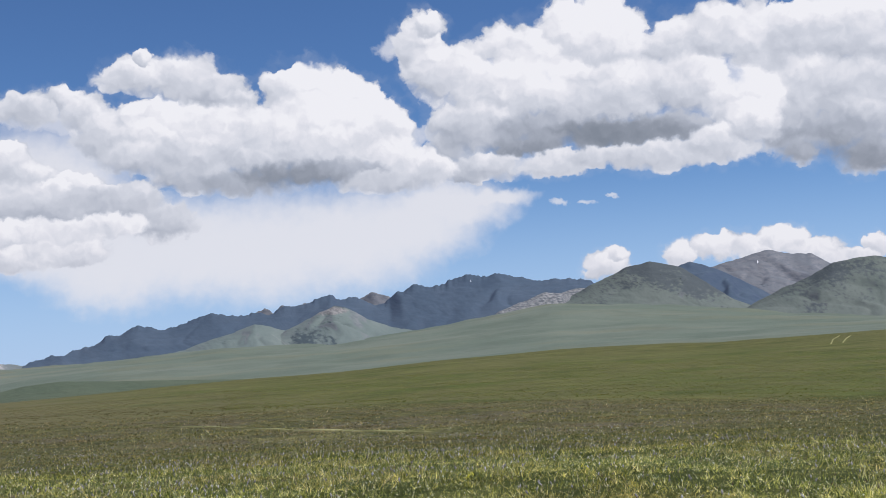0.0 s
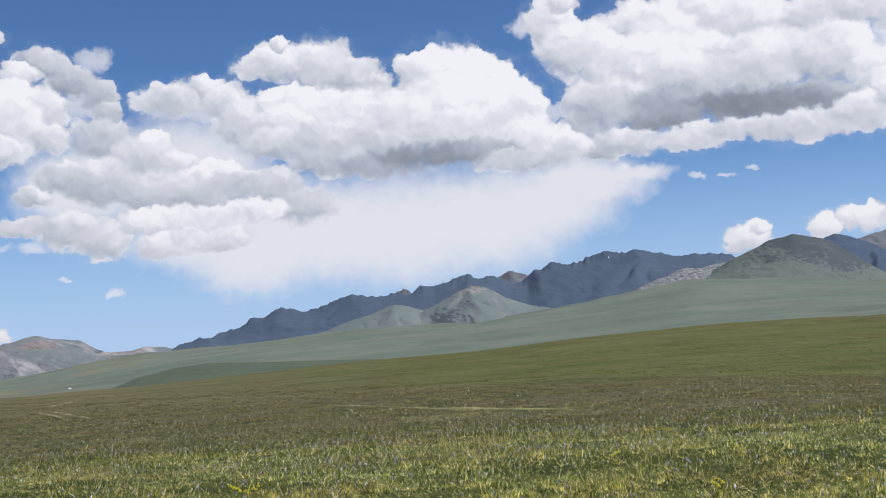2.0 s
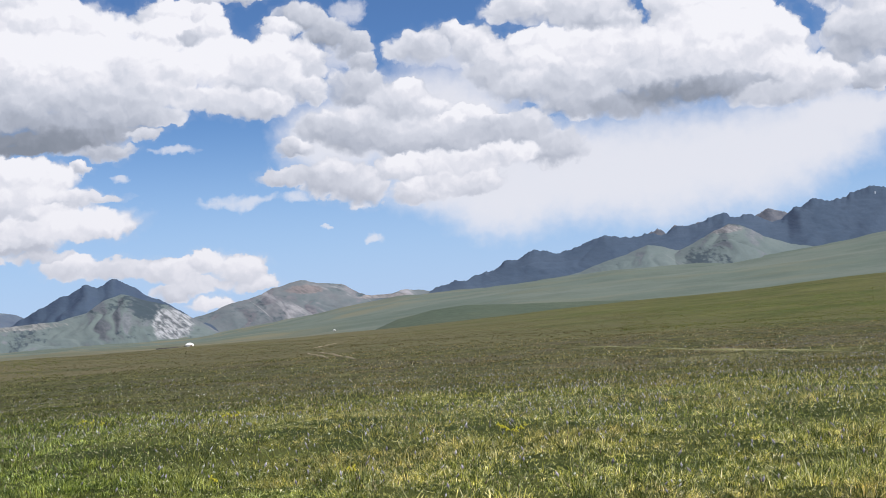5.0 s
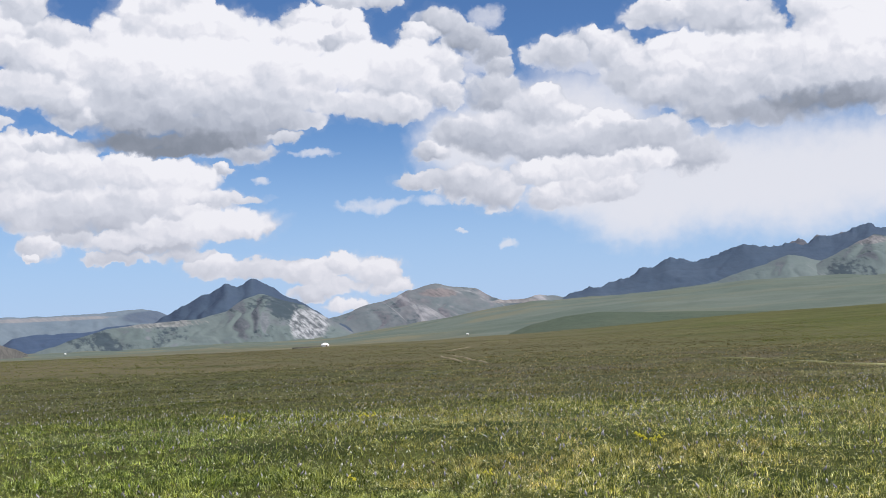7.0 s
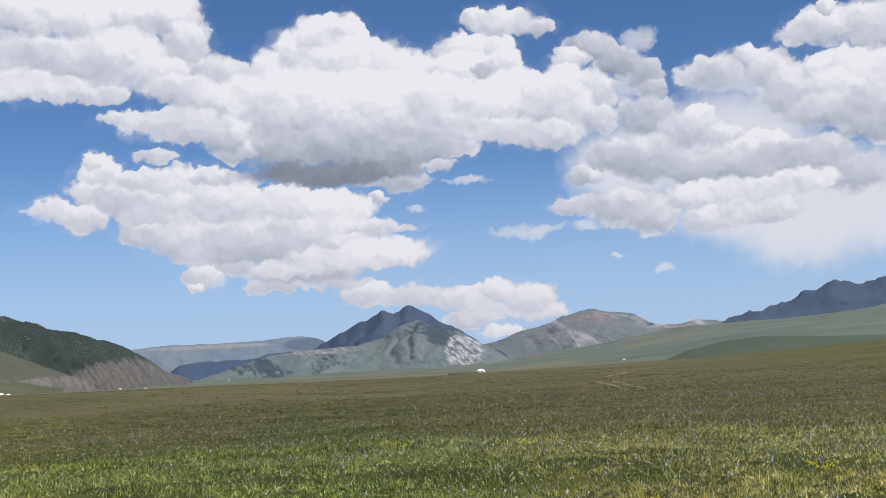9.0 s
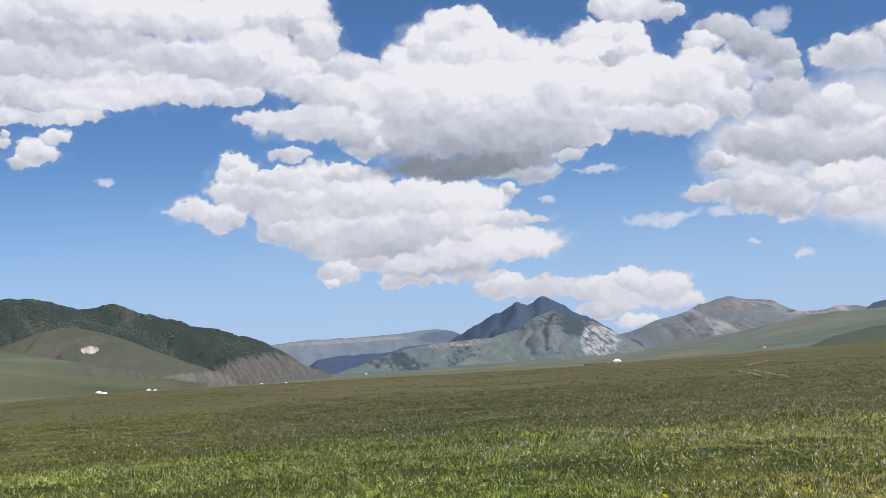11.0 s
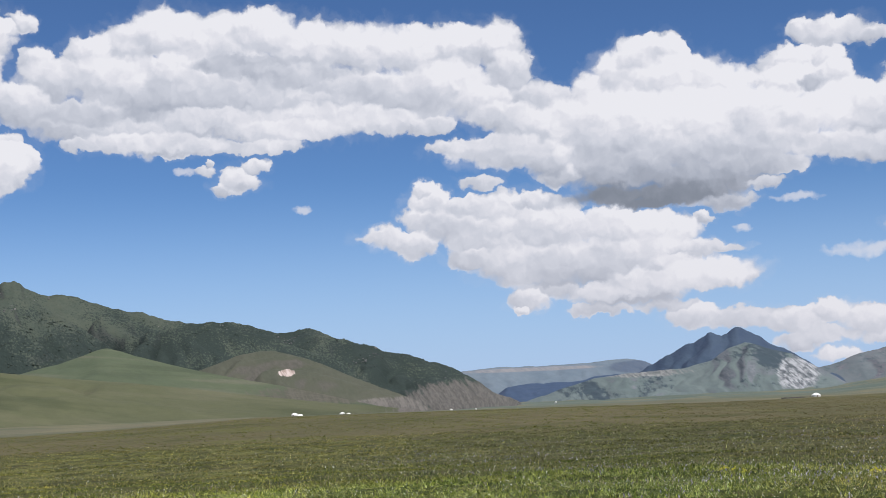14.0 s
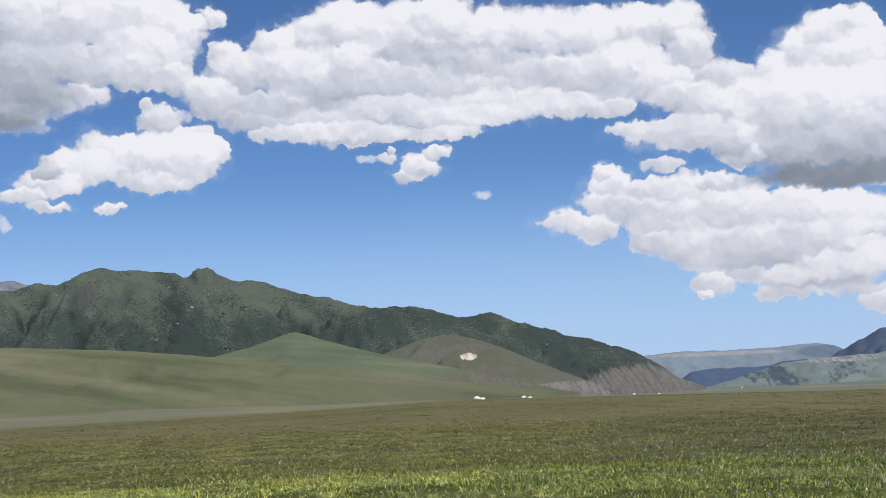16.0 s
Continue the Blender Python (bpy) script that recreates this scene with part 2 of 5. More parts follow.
SCRAPS = [(29.6, 7, 1.03, 0.2), (26.8, 4.6, 1.53, 0.33), (20.8, 2.7, 0.44, 0.3), (-5.5, 6.5, 0.38, 0.15), (-6.7, 6.4, 0.41, 0.15), (-7.8, 6.7, 0.33, 0.1), (51.6, 7.6, 0.47, 0.18), (56.9, 9.5, 0.57, 0.18), (73, 6.8, 0.32, 0.29), (51.6, 7.7, 0.42, 0.22), (23, 3.3, 0.22, 0.1), (18.2, 11, 1.29, 0.87), (16.9, 10.5, 1.19, 0.61), (2, 13.7, 0.52, 0.5), (0.7, 9.8, 0.65, 0.31), (21.9, 10.8, 0.76, 0.74), (24.2, 4.7, 0.74, 0.3), (10.3, 13.4, 0.3, 0.22), (32, 5.9, 0.46, 0.23), (21.4, 12.9, 0.75, 0.49)]


class Nodes:
    """A short hand for node trees."""

    def __init__(self, tree):
        self.tree = tree
        tree.nodes.clear()

    def add(self, kind, **settings):
        n = self.tree.nodes.new(kind)
        for key, value in settings.items():
            setattr(n, key, value)
        return n

    def put(self, socket, value):
        if isinstance(value, bpy.types.NodeSocket):
            self.tree.links.new(value, socket)
        else:
            socket.default_value = value

    def math(self, op, a, b=0.0, c=0.0, clamp=False):
        n = self.add("ShaderNodeMath", operation=op, use_clamp=clamp)
        for s, v in zip(n.inputs, (a, b, c)):
            self.put(s, v)
        return n.outputs[0]

    def vec(self, op, a, b=(0, 0, 0), c=(0, 0, 0)):
        n = self.add("ShaderNodeVectorMath", operation=op)
        for s, v in zip(n.inputs, (a, b, c)):
            self.put(s, v)
        return n.outputs["Value" if op == "DOT_PRODUCT" else "Vector"]

    def noise(self, where, scale, detail=4.0, rough=0.5, lac=2.0, out="Fac", dims="3D", distort=0.0):
        n = self.add("ShaderNodeTexNoise", noise_dimensions=dims)
        self.put(n.inputs["Vector"], where)
        n.inputs["Scale"].default_value, n.inputs["Detail"].default_value = scale, detail
        n.inputs["Roughness"].default_value, n.inputs["Lacunarity"].default_value = rough, lac
        n.inputs["Distortion"].default_value = distort
        return n.outputs[out]

    def span(self, v, a, b, lo=0.0, hi=1.0, smooth=True):
        n = self.add("ShaderNodeMapRange", interpolation_type="SMOOTHSTEP" if smooth else "LINEAR", clamp=True)
        for s, x in zip(n.inputs, (v, a, b, lo, hi)):
            self.put(s, x)
        return n.outputs[0]

    def mix(self, fac, a, b, blend="MIX"):
        n = self.add("ShaderNodeMix", data_type="RGBA", blend_type=blend)
        for s, x in zip((n.inputs[0], n.inputs[6], n.inputs[7]), (fac, a, b)):
            self.put(s, (*x, 1) if isinstance(x, tuple) and len(x) == 3 else x)
        return n.outputs[2]


def puffs(n, p, ellipses, soft):
    """The squared distance to the nearest of some ellipses, in their own half sizes."""
    near = None
    for az, el, ra, re in ellipses:
        d = n.vec("MULTIPLY_ADD", p, (1 / ra, 1 / re, 0), (-az / ra, -el / re, 0))
        d = n.vec("DOT_PRODUCT", d, d)
        near = d if near is None else n.math("SMOOTH_MIN", near, d, soft)
    return near


world = bpy.data.worlds.new("world")
scene.world = world
world.use_nodes = True
n = Nodes(world.node_tree)
direction = n.add("ShaderNodeTexCoord").outputs["Generated"]
xyz = n.add("ShaderNodeSeparateXYZ")
n.put(xyz.inputs[0], direction)
azimuth = n.math("DEGREES", n.math("ARCTAN2", n.math("MULTIPLY", xyz.outputs[0], -1.0), xyz.outputs[1]))
elevation = n.math("DEGREES", n.math("ARCSINE", xyz.outputs[2]))
flat = n.add("ShaderNodeCombineXYZ")
n.put(flat.inputs[0], azimuth)
n.put(flat.inputs[1], elevation)
flat = flat.outputs[0]
# the sky's map is bent by noise at three sizes before the puffs are read from it, for ragged cauliflower edges
def jitter(scale, detail, rough, ax, ay, p):
    return n.vec("MULTIPLY_ADD", n.vec("SUBTRACT", n.noise(flat, scale, detail, rough, out="Color"), (0.5, 0.5, 0.5)), (ax, ay, 0), p)


def lumps(p):
    """Round heaps, as on the head of a cauliflower, at two sizes."""
    total = None
    for scale, amp in ((0.75, 0.55), (2.1, 0.17)):
        v = n.add("ShaderNodeTexVoronoi", voronoi_dimensions="2D", feature="SMOOTH_F1")
        n.put(v.inputs["Vector"], p)
        v.inputs["Scale"].default_value, v.inputs["Smoothness"].default_value = scale, 0.35
        d = n.math("MULTIPLY_ADD", v.outputs["Distance"], -amp * 1.5, amp * 0.62)
        total = d if total is None else n.math("ADD", total, d)
    return total


bent = jitter(0.55, 2.0, 0.5, 0.7, 0.5, flat)
bent = jitter(1.9, 4.0, 0.48, 0.9, 0.75, bent)
SUNWARD = (-0.35, 0.94, 0)
# each puff is a ball, whiter on the side of the sun, laid over those behind it
puff = bpy.data.node_groups.new("puff", "ShaderNodeTree")
g = Nodes(puff)
for name, kind, way_in in (("Map", "NodeSocketVector", "INPUT"), ("Near", "NodeSocketFloat", "INPUT"), ("Tone", "NodeSocketFloat", "INPUT"), ("Scale", "NodeSocketVector", "INPUT"),
                           ("Shift", "NodeSocketVector", "INPUT"), ("Light", "NodeSocketFloat", "INPUT"), ("Relief", "NodeSocketFloat", "INPUT"), ("Edge", "NodeSocketFloat", "INPUT"), ("Near", "NodeSocketFloat", "OUTPUT"), ("Tone", "NodeSocketFloat", "OUTPUT")):
    puff.interface.new_socket(name, in_out=way_in, socket_type=kind)
fed, given = g.add("NodeGroupInput").outputs, g.add("NodeGroupOutput").inputs
q = g.vec("MULTIPLY_ADD", g.vec("MULTIPLY_ADD", fed["Tone"], (1e-6, 1e-6, 0), fed["Map"]), fed["Scale"], fed["Shift"])
d = g.vec("DOT_PRODUCT", q, q)
lit = g.math("MULTIPLY_ADD", g.vec("DOT_PRODUCT", q, SUNWARD), fed["Relief"], fed["Light"])
blend = g.add("ShaderNodeMix", data_type="FLOAT")
for socket, value in zip((blend.inputs[0], blend.inputs[2], blend.inputs[3]), (g.span(d, fed["Edge"], g.math("SUBTRACT", 1.72, fed["Edge"])), fed["Tone"], lit)):
    g.put(socket, value)
g.put(given["Near"], g.math("SMOOTH_MIN", fed["Near"], d, 0.3))
g.put(given["Tone"], blend.outputs[0])
near, tone = 9.0, 0.85
for az, el, ra, re, light in CLOUDS:
    one = n.add("ShaderNodeGroup", node_tree=puff)
    for socket, value in zip(one.inputs, (bent, near, tone, (1 / ra, 1 / re, 0), (-az / ra, -el / re, 0), light, 0.21 * min(1.0, 1.7 * re / ra), 1.22 if light > 0.7 else 1.65)):
        n.put(socket, value)
    near, tone = one.outputs["Near"], one.outputs["Tone"]
heaped = lumps(bent)
billow = n.noise(bent, 0.9, 6.0, 0.55)
wisp = n.math("SUBTRACT", billow, 0.5)
mass = n.math("MAXIMUM", n.math("SUBTRACT", 1.0, near), -3.0)
# overhead and to the sides, outside the mapped banks, the same kind of cloud goes on
rest = n.math("SUBTRACT", n.noise(direction, 3.2, 6.0, 0.55), 0.5)
outside = n.math("MAXIMUM", n.span(elevation, 17.5, 22.0), n.math("MAXIMUM", n.span(azimuth, -23.0, -30.0), n.span(azimuth, 78.0, 85.0)))
rest = n.math("SUBTRACT", n.math("MULTIPLY", rest, 6.0), n.math("MULTIPLY_ADD", outside, -3.0, 3.0))
whole = n.math("ADD", mass, n.math("MULTIPLY_ADD", wisp, 0.9, n.math("MULTIPLY_ADD", heaped, 1.0, 0.2)))
whole = n.math("MAXIMUM", whole, n.math("MINIMUM", rest, 1.0))
# white heads are crisp, grey feet frayed and thin
frayed = n.math("MAXIMUM", n.span(tone, 0.92, 0.70), n.span(n.noise(flat, 0.3, 3.0), 0.50, 0.66, 0.0, 0.8))
cover = n.span(whole, n.math("MULTIPLY_ADD", frayed, -0.40, -0.10), n.math("MULTIPLY_ADD", frayed, 0.55, 0.22))
fringe = n.math("MULTIPLY", n.span(n.math("MULTIPLY_ADD", wisp, 2.5, whole), -1.1, 0.3), n.math("MULTIPLY_ADD", frayed, 0.26, 0.03))
cover = n.math("MAXIMUM", cover, fringe)
white = n.math("MULTIPLY_ADD", tone, 1.45, -0.455)
white = n.math("MULTIPLY_ADD", n.math("SUBTRACT", heaped, lumps(n.vec("ADD", bent, (-0.12, 0.3, 0)))), 0.24, white)
white = n.math("MULTIPLY_ADD", n.math("SUBTRACT", billow, n.noise(n.vec("ADD", bent, (-0.10, 0.24, 0)), 0.9, 4.0, 0.52)), 0.30, white)
white = n.math("MULTIPLY_ADD", n.noise(flat, 0.3, 3.0, 0.5), 0.30, n.math("SUBTRACT", white, 0.15), clamp=True)
shade = n.add("ShaderNodeValToRGB")
stops = ((0.0, (0.22, 0.25, 0.31)), (0.2, (0.28, 0.31, 0.38)), (0.5, (0.435, 0.47, 0.56)), (0.78, (0.64, 0.665, 0.75)), (0.92, (0.785, 0.79, 0.86)), (1.0, (0.87, 0.87, 0.925)))
while len(shade.color_ramp.elements) < len(stops):
    shade.color_ramp.elements.new(0.5)
for e, (at, c) in zip(shade.color_ramp.elements, stops):
    e.position, e.color = at, (*c, 1)
n.put(shade.inputs[0], white)
cloud = n.mix(n.span(elevation, 9.0, 0.0, 0.0, 0.30), shade.outputs[0], (0.70, 0.69, 0.76))
veil = n.math("SUBTRACT", 1.0, puffs(n, bent, VEILS, 0.5))
veil = n.math("MULTIPLY", n.span(n.math("MULTIPLY_ADD", wisp, 0.6, veil), -1.1, 0.9), 0.96)
scrap = n.math("SUBTRACT", 1.0, puffs(n, bent, SCRAPS, 0.2))
scrap = n.math("MULTIPLY", n.span(n.math("MULTIPLY_ADD", wisp, 2.5, scrap), -0.5, 1.0), 0.7)
veil = n.math("MAXIMUM", veil, scrap)
sky = n.add("ShaderNodeTexSky", sky_type="NISHITA", sun_disc=False, sun_elevation=radians(SUN_EL), sun_rotation=radians(-SUN_AZ),
            altitude=2400.0, air_density=1.0, dust_density=0.0, ozone_density=1.5)
blue = n.vec("MULTIPLY", sky.outputs[0], (0.053, 0.073, 0.099))
blue = n.mix(n.span(elevation, 9.5, -1.0, 0.0, 0.8), blue, (0.42, 0.575, 0.88))
blue = n.mix(veil, blue, (0.76, 0.77, 0.84))
full = n.mix(cover, blue, cloud)
back = n.add("ShaderNodeBackground")
n.put(back.inputs[0], full)
n.put(back.inputs[1], 1.0)
n.put(n.add("ShaderNodeOutputWorld").inputs[0], back.outputs[0])

sun = new("sun", bpy.data.lights.new("sun", "SUN"))
sun.data.energy, sun.data.angle, sun.data.color = 5.0, radians(0.53), (1.0, 0.98, 0.945)
sun.matrix_world = look(way(SUN_AZ, SUN_EL) * 100, (0, 0, 0))

# ---- materials ----


def material(name):
    m = bpy.data.materials.new(name)
    m.use_nodes = True
    return m, Nodes(m.node_tree)


def finish(n, colour, rough=0.9, bump=None, strength=0.3, distance=0.1, spec=0.2):
    shader = n.add("ShaderNodeBsdfPrincipled")
    n.put(shader.inputs["Base Color"], colour)
    n.put(shader.inputs["Roughness"], rough)
    shader.inputs["Specular IOR Level"].default_value = spec
    if bump is not None:
        b = n.add("ShaderNodeBump")
        n.put(b.inputs["Height"], bump)
        b.inputs["Strength"].default_value, b.inputs["Distance"].default_value = strength, distance
        n.put(shader.inputs["Normal"], b.outputs[0])
    n.put(n.add("ShaderNodeOutputMaterial").inputs[0], shader.outputs[0])
    return shader


def land(name, grass, grass_b, rock, rock_b, steep=(0.80, 0.92), size=1.0, patch=None, patch_size=0.01, patch_at=(0.52, 0.62), bump=2.5, zones=(), zonal=None, grain=0.35, veins=None, streaks_of=None, gentle=False):
    """Hill and mountain ground: grass on the gentle parts, rock and scree on the steep ones, broken up by noise; patch:
    scrub and other darker tones in clumps.
    """
    m, n = material(name)
    geo = n.add("ShaderNodeNewGeometry")
    pos = geo.outputs["Position"]
    up = n.add("ShaderNodeSeparateXYZ")
    n.put(up.inputs[0], geo.outputs["Normal"])
    at = n.add("ShaderNodeSeparateXYZ")
    n.put(at.inputs[0], pos)
    turn = n.math("DEGREES", n.math("ARCTAN2", n.math("MULTIPLY", at.outputs[0], -1.0), at.outputs[1]))
    # the flank unrolled: metres along it and metres up it, sheared so that ribs run slanting down
    flank, ribs = n.add("ShaderNodeCombineXYZ"), n.add("ShaderNodeCombineXYZ")
    n.put(flank.inputs[0], n.math("MULTIPLY_ADD", turn, 46.0, n.math("MULTIPLY", at.outputs[2], -0.5)))
    n.put(flank.inputs[1], n.math("MULTIPLY", at.outputs[2], 1.1))
    n.put(ribs.inputs[0], n.math("MULTIPLY_ADD", turn, 52.0, n.math("MULTIPLY", at.outputs[2], -1.0)))
    n.put(ribs.inputs[1], n.math("MULTIPLY", at.outputs[2], 0.4))
    flank, ribs = flank.outputs[0], ribs.outputs[0]
    if gentle:
        flank = pos
    broad = n.noise(flank, 0.006 * size, 5.0, 0.55)
    mid = n.noise(flank, 0.022 * size, 6.0, 0.6)
    fine = n.noise(flank, 0.09 * size, 6.0, 0.65)
    g = n.mix(n.span(n.math("MULTIPLY_ADD", mid, 0.5, n.math("MULTIPLY", broad, 0.6)), 0.38, 0.72), grass, grass_b)
    r = n.mix(n.span(fine, 0.36, 0.66), rock, rock_b)
    bare = n.math("ADD", up.outputs[2], n.math("MULTIPLY", n.math("SUBTRACT", mid, 0.5), 0.35))
    bare = n.math("ADD", bare, n.math("MULTIPLY", n.math("SUBTRACT", fine, 0.5), 0.18))
    colour = n.mix(n.span(bare, steep[0], steep[1]), r, g)
    if streaks_of:
        # long bands that run slanting down the slope, some darker and some paler
        lane = n.add("ShaderNodeCombineXYZ")
        n.put(lane.inputs[0], n.math("MULTIPLY", turn, 0.13))
        n.put(lane.inputs[1], n.math("MULTIPLY_ADD", turn, -0.27, n.math("MULTIPLY", at.outputs[2], 0.095)))
        swell = n.noise(lane.outputs[0], 1.0, 3.0, 0.5)
        colour = n.mix(n.span(swell, 0.48, 0.34, 0.0, 0.6), colour, streaks_of[0])
        colour = n.mix(n.span(swell, 0.52, 0.66, 0.0, 0.6), colour, streaks_of[1])
    if patch:
        scrub = n.math("MULTIPLY_ADD", n.math("SUBTRACT", fine, 0.5), grain, n.noise(flank, patch_size, 4.0, 0.6))
        if zonal:
            scrub = n.math("ADD", scrub, n.span(at.outputs[2], zonal[0], zonal[1], -0.09, 0.09))
        colour = n.mix(n.span(scrub, *patch_at), colour, patch)
    if veins:
        # bare ribs of rock that run down the slope
        rib = n.noise(ribs, veins[1], 6.0, 0.68, distort=0.6)
        colour = n.mix(n.span(rib, veins[2], veins[2] + 0.09, 0.0, 0.9), colour, veins[0])
    streaks = n.noise(ribs, 0.12, 6.0, 0.75)
    for az, z, ra, rz, dark, light, ragged in zones:
        # another tone in one place on the flank: scree, rock face, eroded bank, snow, darker end
        da, dz = n.math("MULTIPLY_ADD", turn, 1 / ra, -az / ra), n.math("MULTIPLY_ADD", at.outputs[2], 1 / rz, -z / rz)
        inside = n.math("SUBTRACT", 1.0, n.math("ADD", n.math("MULTIPLY", da, da), n.math("MULTIPLY", dz, dz)))
        inside = n.math("MULTIPLY_ADD", n.math("SUBTRACT", streaks, 0.5), ragged, inside)
        inside = n.math("MULTIPLY_ADD", n.math("SUBTRACT", mid, 0.5), ragged, inside)
        colour = n.mix(n.span(inside, 0.0, 0.5), colour, n.mix(n.span(n.math("MULTIPLY_ADD", fine, 0.45, n.math("MULTIPLY", streaks, 0.55)), 0.42, 0.58), dark, light))
    colour = n.mix(n.span(fine, 0.3, 0.7, 0.0, 0.25), colour, n.mix(1.0, colour, (0.55, 0.55, 0.58), "MULTIPLY"))
    finish(n, colour, 0.95, n.math("ADD", fine, n.math("MULTIPLY", mid, 2.0)), 0.6, bump, 0.1)
    return m


# cloud shade and haze are put into this dark blue rock colour
MASSIF = land("massif_painted_shade", (0.051, 0.076, 0.115), (0.065, 0.090, 0.131), (0.045, 0.066, 0.106), (0.060, 0.082, 0.127), (0.78, 0.97), 0.8,
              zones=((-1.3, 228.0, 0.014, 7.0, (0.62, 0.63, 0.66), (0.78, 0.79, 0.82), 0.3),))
# the far mountains' haze is put into their colours as a bluish cast
BROWN_PEAK = land("brown_peak", (0.106, 0.137, 0.144), (0.172, 0.175, 0.185), (0.133, 0.134, 0.151), (0.260, 0.242, 0.252), (0.86, 0.98), 0.8, (0.066, 0.090, 0.106), 0.006, (0.50, 0.60), veins=((0.318, 0.308, 0.318), 0.012, 0.56),
                  zones=((24.2, 40.0, 1.0, 18.0, (0.130, 0.120, 0.124), (0.225, 0.196, 0.192), 1.8), (20.6, 2.0, 1.2, 9.0, (0.140, 0.134, 0.138), (0.29, 0.265, 0.255), 2.2)))
GREY_PEAK = land("grey_peak", (0.117, 0.130, 0.155), (0.151, 0.160, 0.183), (0.117, 0.125, 0.151), (0.192, 0.196, 0.218), (0.86, 0.98), 0.8, (0.078, 0.090, 0.116), 0.003, (0.57, 0.66),
                 zones=((-14.1, 256.0, 0.028, 7.0, (0.66, 0.66, 0.69), (0.80, 0.80, 0.83), 0.4),))
DARK_PEAK = land("dark_peak", (0.098, 0.118, 0.110), (0.117, 0.134, 0.126), (0.086, 0.097, 0.107), (0.122, 0.128, 0.140), (0.74, 0.90), 1.2, (0.065, 0.077, 0.086), 0.006, (0.46, 0.60), zonal=(60.0, 165.0), grain=0.6)
GREEN_SLOPE = land("sage_slope", (0.094, 0.123, 0.089), (0.115, 0.14, 0.102), (0.10, 0.106, 0.085), (0.145, 0.149, 0.128), (0.70, 0.85), 0.7, (0.072, 0.094, 0.064), 0.006, (0.56, 0.66))
KNOLL = land("knoll_grass", (0.064, 0.086, 0.060), (0.080, 0.098, 0.068), (0.085, 0.094, 0.068), (0.10, 0.105, 0.076), (0.6, 0.8), 1.2, gentle=True)
PALE_SPUR = land("pale_spur", (0.112, 0.142, 0.140), (0.145, 0.173, 0.168), (0.110, 0.123, 0.135), (0.187, 0.197, 0.212), (0.82, 0.95), 0.9, (0.053, 0.072, 0.086), 0.006, (0.53, 0.60), veins=((0.260, 0.273, 0.286), 0.016, 0.64),
                 zones=((30.0, -30.0, 1.0, 42.0, (0.080, 0.090, 0.100), (0.38, 0.385, 0.395), 1.0), (36.8, -18.0, 2.2, 10.0, (0.11, 0.119, 0.119), (0.255, 0.255, 0.247), 2.2),
                        (5.1, 104.0, 0.8, 14.0, (0.11, 0.11, 0.115), (0.26, 0.25, 0.25), 2.0)))
SCRUB_HILL = land("scrub_hill", (0.060, 0.075, 0.060), (0.080, 0.092, 0.070), (0.050, 0.058, 0.054), (0.095, 0.097, 0.090), (0.55, 0.75), 3.0, (0.033, 0.045, 0.040), 0.012, (0.46, 0.54), 2.5, zonal=(165.0, 60.0),
                  zones=((42.9, -45.0, 2.4, 28.0, (0.085, 0.082, 0.074), (0.150, 0.138, 0.125), 1.2), (45.2, -34.0, 2.4, 26.0, (0.078, 0.076, 0.068), (0.140, 0.128, 0.116), 1.8)), grain=1.1)
BARE_SPUR = land("bare_spur", (0.076, 0.082, 0.060), (0.092, 0.093, 0.070), (0.085, 0.083, 0.070), (0.125, 0.115, 0.10), (0.55, 0.75), 1.5,
                 zones=((47.6, -36.0, 3.6, 12.0, (0.095, 0.090, 0.080), (0.165, 0.15, 0.135), 1.8), (52.65, 13.1, 0.40, 5.0, (0.30, 0.23, 0.20), (0.54, 0.45, 0.41), 2.4)))
GRASS_HILL = land("grass_hill", (0.092, 0.098, 0.054), (0.104, 0.107, 0.061), (0.085, 0.085, 0.064), (0.11, 0.10, 0.08), (0.5, 0.7), 0.8,
                  zones=((46.6, -32.0, 1.6, 9.0, (0.094, 0.085, 0.076), (0.153, 0.136, 0.123), 2.4),), streaks_of=((0.054, 0.064, 0.034), (0.142, 0.135, 0.086)), gentle=True)
FOOTHILL = land("foothill_grass", (0.080, 0.100, 0.062), (0.094, 0.110, 0.068), (0.085, 0.085, 0.07), (0.12, 0.11, 0.09), (0.5, 0.7), 0.8,
                zones=((50.2, -14.0, 4.5, 16.0, (0.080, 0.078, 0.060), (0.12, 0.11, 0.088), 2.0),), streaks_of=((0.062, 0.076, 0.048), (0.140, 0.136, 0.098)), gentle=True)
LIMESTONE = land("limestone", (0.085, 0.098, 0.10), (0.119, 0.128, 0.13), (0.085, 0.094, 0.11), (0.27, 0.27, 0.275), (1.08, 1.2), 1.4)
# pale blue with haze painted in; a paler top band, a darker right end
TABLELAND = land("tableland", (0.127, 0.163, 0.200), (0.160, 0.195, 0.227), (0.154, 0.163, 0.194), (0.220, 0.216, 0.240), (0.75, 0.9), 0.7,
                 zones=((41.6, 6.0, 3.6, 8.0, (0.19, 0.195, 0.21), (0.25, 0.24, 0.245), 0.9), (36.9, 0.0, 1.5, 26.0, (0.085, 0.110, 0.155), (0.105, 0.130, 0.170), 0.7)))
# the blue stands for cloud shade, painted as the hill's base colour
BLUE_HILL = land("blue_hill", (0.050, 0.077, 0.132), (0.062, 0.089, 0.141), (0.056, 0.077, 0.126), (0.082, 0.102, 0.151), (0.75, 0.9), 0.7)


